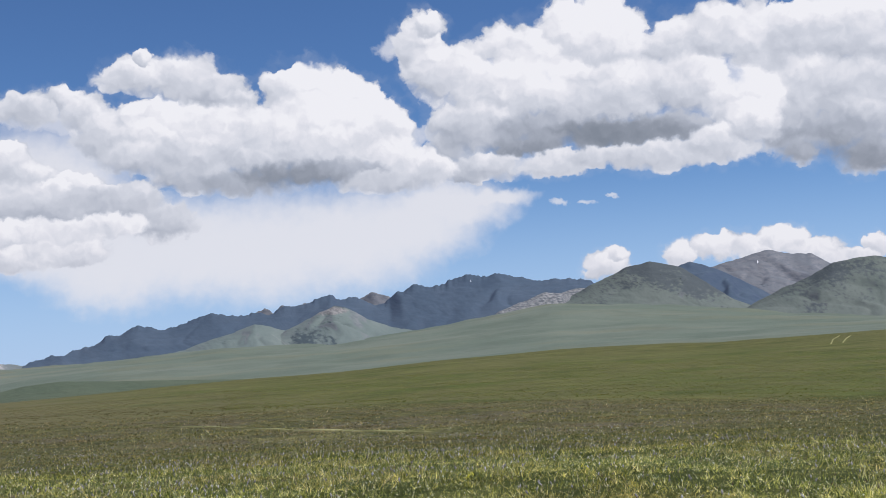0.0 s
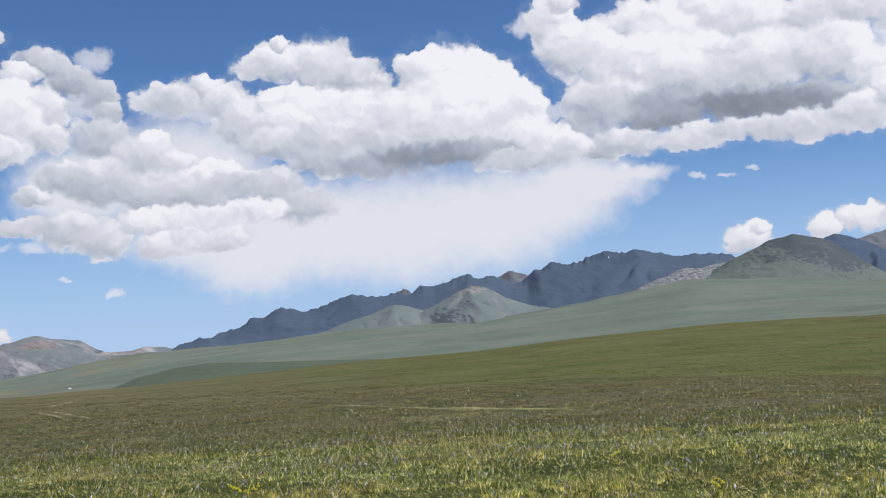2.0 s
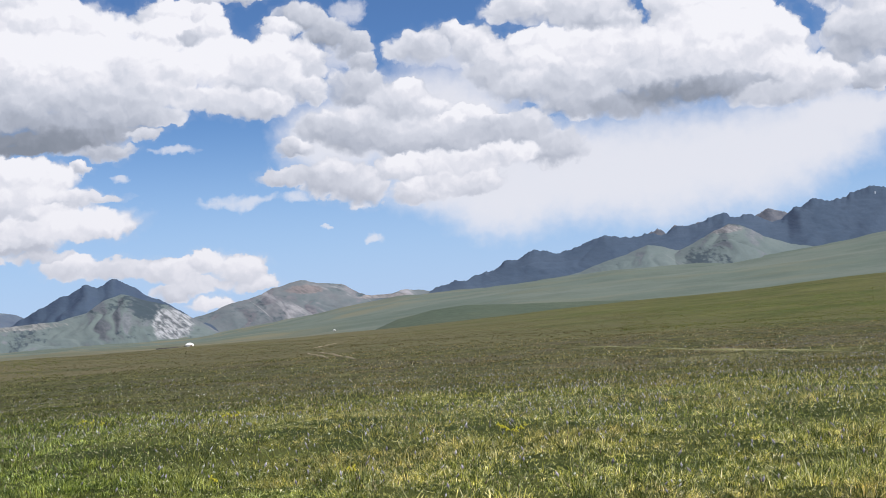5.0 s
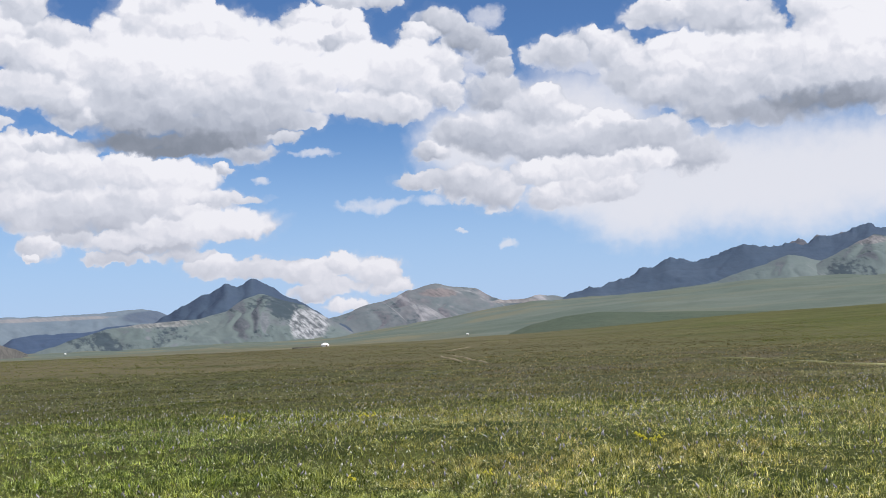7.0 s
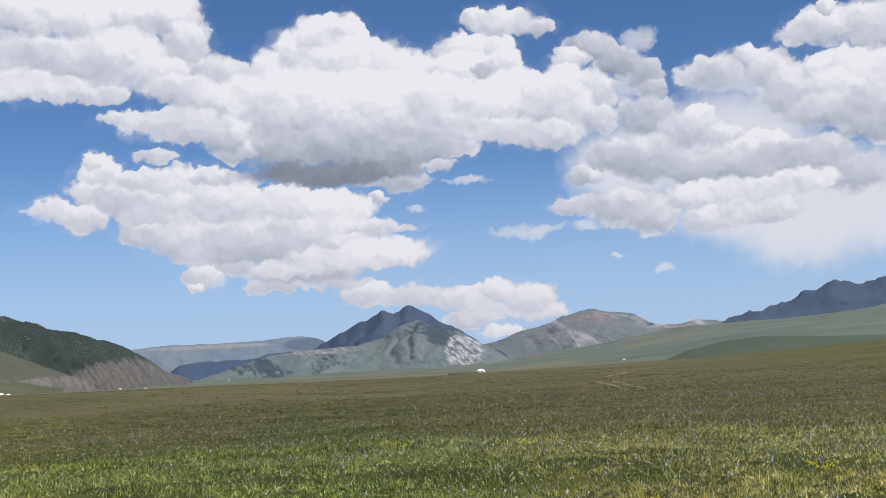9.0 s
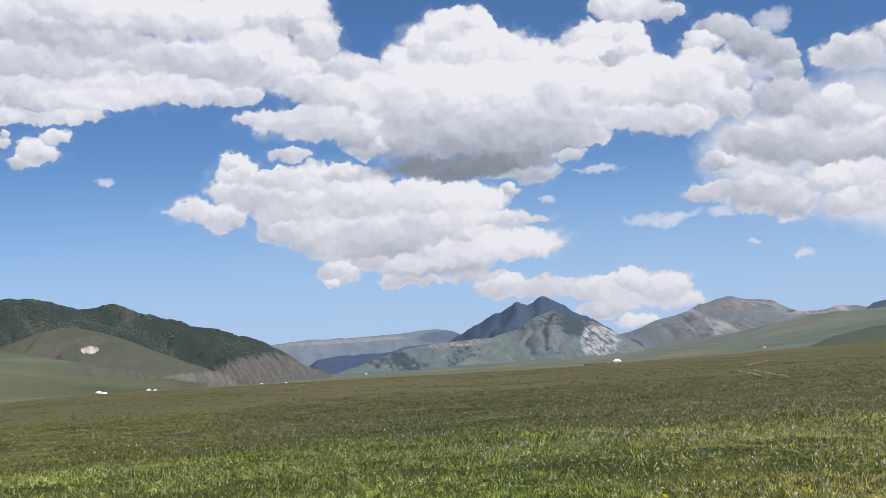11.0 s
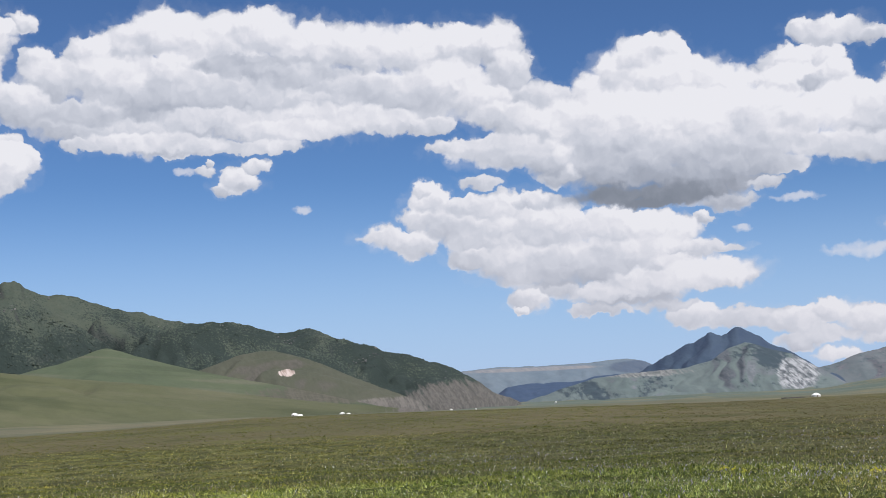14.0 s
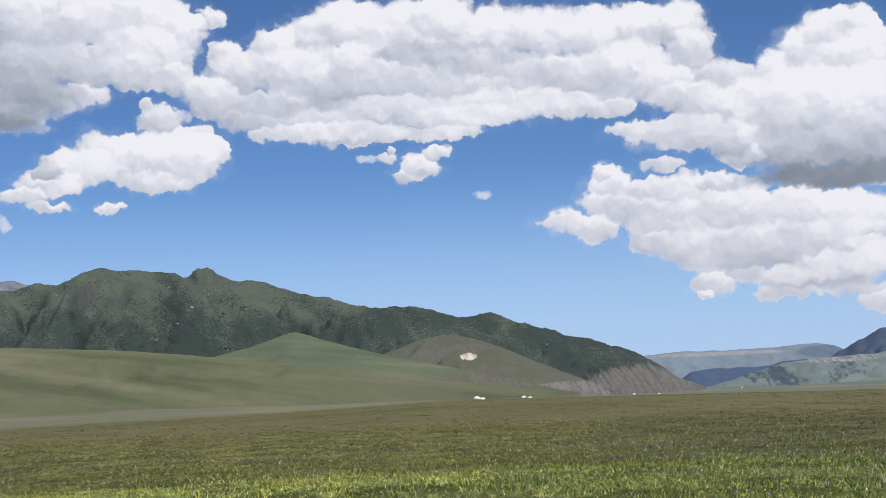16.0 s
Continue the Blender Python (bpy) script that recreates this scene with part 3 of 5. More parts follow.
def ground_material():
    """Meadow: flowering, brownish near field, cropped green hillside beyond, sage plains far off."""
    m, n = material("meadow")
    pos = n.add("ShaderNodeNewGeometry").outputs["Position"]
    sep = n.add("ShaderNodeSeparateXYZ")
    n.put(sep.inputs[0], pos)
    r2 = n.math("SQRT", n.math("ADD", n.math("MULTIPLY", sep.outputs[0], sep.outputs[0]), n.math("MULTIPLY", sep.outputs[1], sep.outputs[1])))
    turn = n.math("ARCTAN2", n.math("MULTIPLY", sep.outputs[0], -1.0), sep.outputs[1])
    broad = n.noise(pos, 0.02, 5.0, 0.6)
    patchy = n.noise(pos, 0.16, 6.0, 0.7)
    tuft = n.noise(pos, 2.6, 6.0, 0.75)
    wide = n.noise(pos, 0.0035, 5.0, 0.6)
    clod = n.noise(pos, 0.7, 5.0, 0.7)
    field = n.mix(n.span(patchy, 0.38, 0.62), (0.034, 0.040, 0.012), (0.062, 0.056, 0.026))
    field = n.mix(n.span(tuft, 0.42, 0.64), field, (0.112, 0.106, 0.048))
    mottle = n.noise(pos, 0.42, 6.0, 0.7)
    field = n.mix(n.span(mottle, 0.52, 0.62, 0.0, 0.7), field, (0.148, 0.140, 0.046))
    field = n.mix(n.span(mottle, 0.46, 0.36, 0.0, 0.75), field, (0.030, 0.044, 0.010))
    field = n.mix(n.span(clod, 0.46, 0.34, 0.0, 0.75), field, (0.026, 0.032, 0.012))
    field = n.mix(n.math("MULTIPLY", n.span(n.noise(pos, 0.11, 5.0, 0.7), 0.45, 0.62, 0.0, 0.6), n.span(turn, radians(45.0), radians(25.0), 0.1, 1.0)), field, (0.098, 0.080, 0.056))
    field = n.mix(n.math("MULTIPLY", n.span(mottle, 0.46, 0.58, 0.0, 0.7), n.span(turn, radians(38.0), radians(58.0))), field, (0.165, 0.165, 0.050))
    # darker green undergrowth close by, with the shade between blades put into it
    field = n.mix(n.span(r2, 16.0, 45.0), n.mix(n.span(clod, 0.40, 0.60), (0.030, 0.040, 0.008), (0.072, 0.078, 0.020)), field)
    hill = n.mix(n.span(broad, 0.38, 0.62), (0.062, 0.082, 0.014), (0.092, 0.090, 0.028))
    # the top of the rise is drier
    hill = n.mix(n.span(r2, 300.0, 520.0, 0.0, 0.75), hill, (0.064, 0.061, 0.015))
    hill = n.mix(n.span(patchy, 0.42, 0.62, 0.0, 0.75), hill, (0.046, 0.050, 0.016))
    hill = n.mix(n.span(n.noise(pos, 0.055, 6.0, 0.75), 0.42, 0.60, 0.0, 0.7), hill, (0.086, 0.080, 0.034))
    hill = n.mix(n.span(tuft, 0.40, 0.66, 0.0, 0.5), hill, (0.11, 0.112, 0.044))
    # towards the valley the pasture is drier and browner
    lie = n.math("MULTIPLY_ADD", sep.outputs[0], -1.0, n.math("MULTIPLY_ADD", sep.outputs[1], -0.35, n.math("MULTIPLY", n.math("SUBTRACT", broad, 0.5), 120.0)))
    dry = n.span(lie, -75.0, 20.0)
    brown = n.mix(n.span(broad, 0.42, 0.58), (0.120, 0.100, 0.056), (0.098, 0.088, 0.046))
    hill = n.mix(n.math("MULTIPLY", dry, 0.88), hill, brown)
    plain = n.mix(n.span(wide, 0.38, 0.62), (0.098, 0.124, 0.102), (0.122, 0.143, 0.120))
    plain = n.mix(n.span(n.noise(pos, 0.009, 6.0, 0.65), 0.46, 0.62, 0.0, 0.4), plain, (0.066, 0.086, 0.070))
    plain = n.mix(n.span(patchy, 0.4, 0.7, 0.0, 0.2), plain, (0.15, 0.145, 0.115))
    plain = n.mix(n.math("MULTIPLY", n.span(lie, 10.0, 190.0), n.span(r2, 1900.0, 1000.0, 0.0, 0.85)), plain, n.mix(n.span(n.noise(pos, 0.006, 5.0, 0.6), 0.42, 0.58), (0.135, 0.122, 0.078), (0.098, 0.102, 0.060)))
    # dry bands lie along the foot of the hills
    along = n.add("ShaderNodeCombineXYZ")
    n.put(along.inputs[0], n.math("MULTIPLY", turn, 7.0))
    n.put(along.inputs[1], n.math("MULTIPLY_ADD", n.math("LOGARITHM", r2, 2.718), 9.0, n.math("MULTIPLY", turn, 2.0)))
    band = n.noise(along.outputs[0], 1.0, 4.0, 0.6)
    plain = n.mix(n.math("MULTIPLY", n.span(lie, -150.0, 300.0, 0.3, 1.0), n.span(band, 0.50, 0.64, 0.0, 0.75)), plain, (0.168, 0.150, 0.092))
    plain = n.mix(n.span(band, 0.47, 0.38, 0.0, 0.15), plain, (0.052, 0.074, 0.062))
    hill = n.mix(n.span(band, 0.50, 0.66, 0.0, 0.2), hill, (0.112, 0.102, 0.050))
    hill = n.mix(n.span(band, 0.46, 0.34, 0.0, 0.2), hill, (0.050, 0.062, 0.016))
    # grazed and ungrazed patches of the pasture
    spot = n.noise(pos, 0.055, 6.0, 0.72, distort=0.4)
    hill = n.mix(n.span(spot, 0.53, 0.63, 0.0, 0.6), hill, (0.110, 0.112, 0.034))
    hill = n.mix(n.span(spot, 0.47, 0.37, 0.0, 0.6), hill, (0.040, 0.054, 0.012))
    edge = n.math("MULTIPLY_ADD", n.math("SUBTRACT", patchy, 0.5), 45.0, r2)
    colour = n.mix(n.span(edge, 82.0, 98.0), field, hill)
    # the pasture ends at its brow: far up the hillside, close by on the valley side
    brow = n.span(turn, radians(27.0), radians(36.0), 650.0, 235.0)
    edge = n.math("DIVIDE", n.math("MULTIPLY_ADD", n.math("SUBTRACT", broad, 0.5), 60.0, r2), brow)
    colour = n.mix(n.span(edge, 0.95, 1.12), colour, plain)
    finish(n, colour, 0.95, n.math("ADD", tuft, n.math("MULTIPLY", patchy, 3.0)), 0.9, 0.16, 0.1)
    return m


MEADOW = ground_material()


def plant(name, stops, through_light=0.35, patch=None):
    """Blades and petals: each one of its own tint, letting some light through."""
    m, n = material(name)
    geo = n.add("ShaderNodeNewGeometry")
    ramp = n.add("ShaderNodeValToRGB")
    ramp.color_ramp.interpolation = "LINEAR"
    while len(ramp.color_ramp.elements) < len(stops):
        ramp.color_ramp.elements.new(0.5)
    for e, (at, c) in zip(ramp.color_ramp.elements, stops):
        e.position, e.color = at, (*c, 1)
    n.put(ramp.inputs[0], geo.outputs["Random Per Island"])
    colour = ramp.outputs[0]
    if patch:
        where = n.span(n.noise(geo.outputs["Position"], 0.22, 4.0, 0.65), 0.42, 0.60)
        colour = n.mix(where, colour, n.mix(0.45, colour, patch))
        # the sward is darker and greener on the valley side
        side = n.add("ShaderNodeSeparateXYZ")
        n.put(side.inputs[0], geo.outputs["Position"])
        bearing = n.math("ARCTAN2", n.math("MULTIPLY", side.outputs[0], -1.0), side.outputs[1])
        darker_side = n.span(n.math("MULTIPLY_ADD", n.math("SUBTRACT", n.noise(geo.outputs["Position"], 0.3, 3.0), 0.5), 0.5, bearing), radians(21.0), radians(35.0))
        colour = n.mix(darker_side, colour, n.mix(1.0, colour, (0.62, 0.76, 0.54), "MULTIPLY"))
        # and paler again past the bend of the valley
        boost = n.span(n.math("MULTIPLY", n.math("ADD", side.outputs[0], side.outputs[1]), -1.0), -3.0, 9.0)
        colour = n.mix(boost, colour, n.mix(1.0, colour, (1.75, 1.60, 1.55), "MULTIPLY"))
        # every tuft has its own tone; rich and lean clumps
        tone = n.noise(geo.outputs["Position"], 8.0, 2.0, 0.6)
        # dark tufts stand in for shadow within the grass, bright ones for highlights
        colour = n.mix(n.span(tone, 0.50, 0.43), colour, n.mix(1.0, colour, (0.26, 0.32, 0.24), "MULTIPLY"))
        colour = n.mix(n.span(tone, 0.51, 0.59), colour, n.mix(1.0, colour, (1.85, 1.75, 1.6), "MULTIPLY"))
        clump = n.noise(geo.outputs["Position"], 1.8, 4.0, 0.65)
        colour = n.mix(n.span(clump, 0.48, 0.38), colour, n.mix(1.0, colour, (0.60, 0.66, 0.54), "MULTIPLY"))
        colour = n.mix(n.span(clump, 0.52, 0.66), colour, n.mix(1.0, colour, (1.4, 1.32, 1.2), "MULTIPLY"))
    a, b = n.add("ShaderNodeBsdfPrincipled"), n.add("ShaderNodeBsdfTranslucent")
    n.put(a.inputs["Base Color"], colour)
    a.inputs["Roughness"].default_value = 0.6
    a.inputs["Specular IOR Level"].default_value = 0.3
    n.put(b.inputs[0], colour)
    both = n.add("ShaderNodeMixShader")
    n.put(both.inputs[0], through_light)
    n.put(both.inputs[1], a.outputs[0])
    n.put(both.inputs[2], b.outputs[0])
    n.put(n.add("ShaderNodeOutputMaterial").inputs[0], both.outputs[0])
    return m


# the darkest blade tint is deepened to pass for shadow among the blades
GRASS = plant("grass_blades", ((0.0, (0.054, 0.076, 0.012)), (0.35, (0.240, 0.270, 0.044)), (0.62, (0.520, 0.505, 0.130)), (0.86, (0.780, 0.730, 0.340)), (1.0, (0.90, 0.88, 0.66))), 0.4, (0.294, 0.211, 0.086))
MID_GRASS = plant("mid_grass_blades", ((0.0, (0.034, 0.054, 0.007)), (0.35, (0.110, 0.127, 0.017)), (0.65, (0.237, 0.227, 0.048)), (0.88, (0.462, 0.400, 0.142)), (1.0, (0.616, 0.572, 0.342))), 0.45, (0.187, 0.129, 0.051))
LOW_GRASS = plant("low_grass_blades", ((0.0, (0.065, 0.071, 0.016)), (0.35, (0.122, 0.117, 0.030)), (0.65, (0.198, 0.176, 0.057)), (0.88, (0.388, 0.329, 0.155)), (1.0, (0.650, 0.573, 0.391))), 0.5, (0.163, 0.110, 0.064))
DRY_TUSSOCK = plant("dry_tussock_grass", ((0.0, (0.094, 0.087, 0.029)), (0.6, (0.149, 0.128, 0.055)), (1.0, (0.230, 0.193, 0.099))), 0.5)
FAR_GRASS = plant("tussock_grass", ((0.0, (0.085, 0.108, 0.018)), (0.6, (0.149, 0.156, 0.037)), (1.0, (0.253, 0.230, 0.083))), 0.5)
# the near-white end of the leaf tints is painted glint
HERB = plant("herb_leaves", ((0.0, (0.06, 0.10, 0.02)), (0.5, (0.20, 0.24, 0.065)), (0.82, (0.42, 0.41, 0.15)), (0.97, (0.80, 0.77, 0.60))), 0.3)
LOW_HERB = plant("far_herb_leaves", ((0.0, (0.04, 0.06, 0.014)), (0.5, (0.13, 0.135, 0.042)), (0.82, (0.22, 0.205, 0.09)), (1.0, (0.40, 0.37, 0.25))), 0.3)
SHRUB = plant("shrub_leaves", ((0.0, (0.026, 0.036, 0.030)), (0.6, (0.036, 0.048, 0.038)), (1.0, (0.052, 0.066, 0.048))), 0.1)
CRAG = plant("crag_rock", ((0.0, (0.06, 0.062, 0.062)), (0.7, (0.12, 0.118, 0.115)), (1.0, (0.20, 0.19, 0.185))), 0.0)
SEED = plant("seed_heads", ((0.0, (0.14, 0.09, 0.07)), (0.45, (0.30, 0.25, 0.15)), (1.0, (0.62, 0.56, 0.38))), 0.3)
VIOLET = plant("violet_petals", ((0.0, (0.25, 0.22, 0.29)), (0.6, (0.40, 0.365, 0.455)), (1.0, (0.70, 0.655, 0.76))), 0.25)
CREAM = plant("cream_petals", ((0.0, (0.60, 0.60, 0.45)), (1.0, (0.88, 0.88, 0.80))), 0.25)
YELLOW = plant("yellow_petals", ((0.0, (0.60, 0.55, 0.03)), (1.0, (0.80, 0.72, 0.06))), 0.25)
STRAW = plant("straw_grass", ((0.0, (0.14, 0.14, 0.05)), (0.6, (0.30, 0.28, 0.12)), (1.0, (0.50, 0.46, 0.24))), 0.35)

# ---- the lie of the land ----


def grid_noise(x, y, seed=0):
    """Smooth noise between -1 and 1 on the plane."""
    xi, yi = np.floor(x).astype(np.int64), np.floor(y).astype(np.int64)
    u, v = x - xi, y - yi
    u, v = u * u * u * (u * (u * 6 - 15) + 10), v * v * v * (v * (v * 6 - 15) + 10)

    def lattice(a, b):
        k = (a * 374761393 + b * 668265263 + seed * 974634777) & 0xFFFFFFFF
        k = ((k ^ (k >> 13)) * 1274126177) & 0xFFFFFFFF
        return ((k ^ (k >> 16)) & 0xFFFF) / 32767.5 - 1

    top = lattice(xi, yi) * (1 - u) + lattice(xi + 1, yi) * u
    low = lattice(xi, yi + 1) * (1 - u) + lattice(xi + 1, yi + 1) * u
    return top * (1 - v) + low * v


def fbm(x, y, octaves=5, seed=0, gain=0.5):
    total, amp = 0.0, 1.0
    for k in range(octaves):
        total = total + amp * grid_noise(x * 2 ** k, y * 2 ** k, seed + k)
        amp *= gain
    return total


def sheet(name, verts, rows, cols, mat, wrap=False, parent=None):
    """A mesh over a grid of rows x cols points."""
    me = bpy.data.meshes.new(name)
    i = np.arange(rows * cols).reshape(rows, cols)
    if wrap:
        i = np.concatenate([i, i[:, :1]], axis=1)
    q = np.stack([i[:-1, :-1], i[1:, :-1], i[1:, 1:], i[:-1, 1:]], axis=-1).reshape(-1, 4)
    me.vertices.add(len(verts))
    me.vertices.foreach_set("co", np.asarray(verts, dtype=np.float32).ravel())
    me.loops.add(q.size)
    me.loops.foreach_set("vertex_index", q.ravel().astype(np.int32))
    me.polygons.add(len(q))
    me.polygons.foreach_set("loop_start", np.arange(0, q.size, 4, dtype=np.int32))
    me.polygons.foreach_set("use_smooth", np.ones(len(q), dtype=bool))
    me.update(calc_edges=True)
    me.materials.append(mat)
    ob = new(name, me)
    ob.parent = parent
    return ob


# The ground as angles seen from the eye: at a distance, elevations along a row of azimuths
AZ = np.array([-60.0, -19, -12, -5, 0, 5, 10, 15, 20, 24, 29, 35, 45, 54, 61, 73, 110])
RISE = {
    100.0: [-2.6, -2.70, -2.58, -2.40, -2.33, -2.33, -2.34, -2.33, -2.35, -2.45, -2.50, -2.55, -2.55, -2.55, -2.55, -2.5, -2.5],
    200.0: [-1.4, -1.60, -1.65, -1.70, -1.80, -2.00, -2.02, -2.05, -2.08, -2.10, -2.05, -1.86, -1.74, -1.64, -1.86, -2.0, -2.0],
    600.0: [0.1, 0.09, -0.17, -0.20, -0.43, -0.76, -0.96, -1.25, -1.5, -1.60, -1.66, -1.90, -1.82, -1.74, -1.75, -1.62, -1.5],
    760.0: [-0.4, -0.4, -0.6, -0.6, -0.8, -1.1, -1.3, -1.5, -1.75, -1.85, -1.85, -1.80, -1.75, -1.62, -1.60, -1.45, -1.3],
    1100.0: [0.0, 0.05, -0.2, -0.35, -0.65, -1.0, -1.1, -1.15, -1.5, -1.75, -1.68, -1.65, -1.70, -1.55, -1.35, -1.1, -1.0],
    1700.0: [0.5, 0.5, 0.6, 0.65, 0.35, 0.0, -0.15, -0.40, -0.85, -1.2, -1.5, -1.55, -1.62, -1.5, -1.2, -0.7, -0.5],
    2500.0: [0.7, 0.65, 1.40, 1.90, 1.10, 0.52, 0.50, 0.12, -0.10, -0.75, -1.35, -1.42, -1.55, -1.5, -1.1, -0.45, -0.3],
    4900.0: [0.3, 0.3, 1.0, 1.4, 0.8, 0.3, 0.3, -0.15, -0.35, -0.85, -1.30, -1.30, -1.35, -1.4, -1.1, -0.5, -0.3],
}
NEAR_R, NEAR_Z = [0.0, 14.0, 20.0, 35.0, 52.0], [0.05, 0.0, -0.22, -0.95, -1.72]


def ground_z(az, r):
    """Height of the ground at azimuth az (degrees) and distance r."""
    az, r = np.broadcast_arrays(np.asarray(az, float), np.asarray(r, float))
    az = np.where(az > 180, az - 360, az)
    away = np.where(az > 110, 470 - az, az)
    away = np.where(away > 110, 110.0, away)
    stops = [np.interp(r * 0 + x, NEAR_R, NEAR_Z) for x in NEAR_R]
    radii = NEAR_R + list(RISE)
    for rr, el in RISE.items():
        stops.append(EYE + rr * np.tan(np.radians(np.interp(away, AZ, el))))
    lr = np.log(np.array(radii) + 6.0)
    x = np.log(r + 6.0)
    out = np.zeros(r.shape)
    k = np.clip(np.searchsorted(lr, x, side="right") - 1, 0, len(lr) - 2)
    stack = np.stack([np.broadcast_to(s, r.shape) for s in stops])
    pick = lambda j: np.take_along_axis(stack, np.clip(j, 0, len(lr) - 1)[None], 0)[0]
    # smooth passage from stop to stop (monotone slopes)
    z0, z1 = pick(k), pick(k + 1)
    rr = np.array(radii)
    slope = lambda j: (pick(j + 1) - pick(j)) / (rr[np.clip(j + 1, 0, len(rr) - 1)] - rr[np.clip(j, 0, len(rr) - 1)] + 1e-9)
    s = slope(k)
    s_in = np.where(k > 0, slope(np.maximum(k - 1, 0)), s)
    s_out = np.where(k < len(lr) - 2, slope(np.minimum(k + 1, len(lr) - 2)), s)
    lim = lambda a, b: np.where(a * b > 0, 2 * a * b / (a + b + 1e-12), 0.0)
    h = rr[k + 1] - rr[k]
    t = np.clip((r - rr[k]) / h, 0, 1)
    m0, m1 = lim(s_in, s) * h, lim(s, s_out) * h
    out = (2 * t ** 3 - 3 * t ** 2 + 1) * z0 + (t ** 3 - 2 * t ** 2 + t) * m0 + (-2 * t ** 3 + 3 * t ** 2) * z1 + (t ** 3 - t ** 2) * m1
    a = np.radians(az)
    x, y = -np.sin(a) * r, np.cos(a) * r
    out = out + 0.05 * fbm(x / 2.2, y / 2.2, 3, 3) * np.clip(r / 8, 0, 1)
    out = out + fbm(x / 90, y / 90, 3, 5) * 0.0012 * np.clip(r - 60, 0, 2500)
    return out


cols = np.concatenate([np.arange(-40, 95, 0.3), np.arange(95, 320, 2.5)])
rows = np.concatenate([np.linspace(0.002, 8, 10), np.geomspace(8.6, 4900, 230)])
A, R = np.meshgrid(cols, rows)
Z = ground_z(A, R)
a = np.radians(A)
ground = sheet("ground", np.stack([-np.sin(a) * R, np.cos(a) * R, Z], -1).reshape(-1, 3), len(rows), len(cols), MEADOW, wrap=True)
tagged(ground, "flowering mountain meadow rising to cropped green slopes and sage plains", "meadow", kind="structure")


SLOPES = {}


def ridge(name, label, mat, crest, r_foot, r_crest, gully=0.16, jag=0.05, seed=0, step=0.07, rows=56, bulge=1.25, width=150.0, slant=0.0, kind="structure", category="mountain"):
    """A mountain: crest gives azimuth and elevation of its tops and saddles; gullies and spurs run down from it to the foot."""
    crest = sorted(crest)
    ca, ce = [c[0] for c in crest], [c[1] for c in crest]
    az = np.arange(ca[0], ca[-1] + step, step)
    e = np.interp(az, ca, ce)
    soft = np.ones(3) / 3
    e = np.convolve(np.pad(e, 1, mode="edge"), soft, "valid")
    arc = np.radians(az) * r_crest
    notch = jag * fbm(arc / 45.0, az * 0 + seed, 5, seed, 0.6)
    rc = r_crest * (1 + 0.03 * fbm(arc / 500.0, az * 0, 2, seed + 7))
    rf = r_foot * (1 + 0.04 * fbm(arc / 420.0, az * 0 + 3, 3, seed + 9))
    zc = EYE + rc * np.tan(np.radians(e))
    teeth = rc * np.radians(notch)
    zf = np.minimum(ground_z(az, rf) - 6.0, zc - 4.0)
    s = np.concatenate([np.linspace(0, 1, rows), 1 + np.array([0.04, 0.1, 0.2, 0.4])])[:, None]
    up = np.where(s <= 1, np.clip(s, 0, 1) ** bulge, 1 - (s - 1) * 1.6)
    r = rf + (rc - rf) * s
    z = zf + (zc - zf) * up
    bend = 0.8 * fbm(arc / 260.0 + 0 * s, s * 2.0 + 0 * arc, 3, seed + 11)
    g = 2.0 * np.abs(fbm(arc / width + 0.9 * bend + slant * s, s * 0.8 + 0.4 * bend, 2, seed + 13)) - 0.7
    g = g + 0.5 * (2.0 * np.abs(fbm(arc / (0.37 * width) + bend + 2 * slant * s, s * 1.6, 2, seed + 19)) - 0.7)
    fine = fbm(arc / 28.0 + bend, s * 9 + 0 * arc, 4, seed + 17)
    body = np.clip(4 * s * (1 - s), 0, 1) ** 0.8
    z = z + (zc - zf) * body * (gully * g + gully * 0.16 * fine)
    z = z + teeth * np.clip(1 - np.abs(s - 1) * 5.0, 0, 1) ** 1.5
    limit = EYE + teeth + r * np.tan(np.radians(e)) - 0.02 * r * np.radians(0.5)
    z = np.where(s < 1, np.minimum(z, limit), z)
    a = np.radians(az)
    v = np.stack([-np.sin(a) * r, np.cos(a) * r, z], -1)
    ob = sheet(name, v.reshape(-1, 3), v.shape[0], v.shape[1], mat)
    SLOPES[ob.name] = v[:rows]
    return tagged(ob, label, category, kind=kind)


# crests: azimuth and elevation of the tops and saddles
ridge("mountain_range", "jagged mountain range, cloud shade painted into its dark slate-blue colour", MASSIF, [(20.31, -2.34), (19.51, -0.84), (18.71, 0.06), (17.67, 0.33), (16.85, 0.66), (16.14, 0.63), (15.06, 1.13), (13.85, 1.58), (12.27, 1.52), (10.4, 2.05), (8.53, 2.01), (6.63, 2.19), (5.09, 2.72), (3.8, 2.36), (3.24, 2.26), (2.41, 2.3), (1.88, 2.85), (-0.03, 3.08), (-0.97, 3.29), (-2.65, 3.45), (-3.53, 3.13), (-4.55, 3.03), (-5.95, 2.99), (-7.33, 2.66), (-8.13, 1.76), (-8.93, 0.26)],
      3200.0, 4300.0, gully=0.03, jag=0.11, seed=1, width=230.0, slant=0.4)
ridge("foothill", "pale grassy foothill below the dark range", PALE_SPUR, [(21.0, -2.2), (18.5, -1.0), (16.0, -0.4), (13.52, 0.12), (11.55, 0.50), (10.31, 0.94), (9.56, 1.16), (8.54, 1.55), (7.8, 1.40), (7.05, 1.15), (5.8, 0.63), (5.0, -0.27), (4.2, -1.77)],
      1900.0, 3050.0, seed=2, jag=0.03, bulge=1.6, gully=0.065)
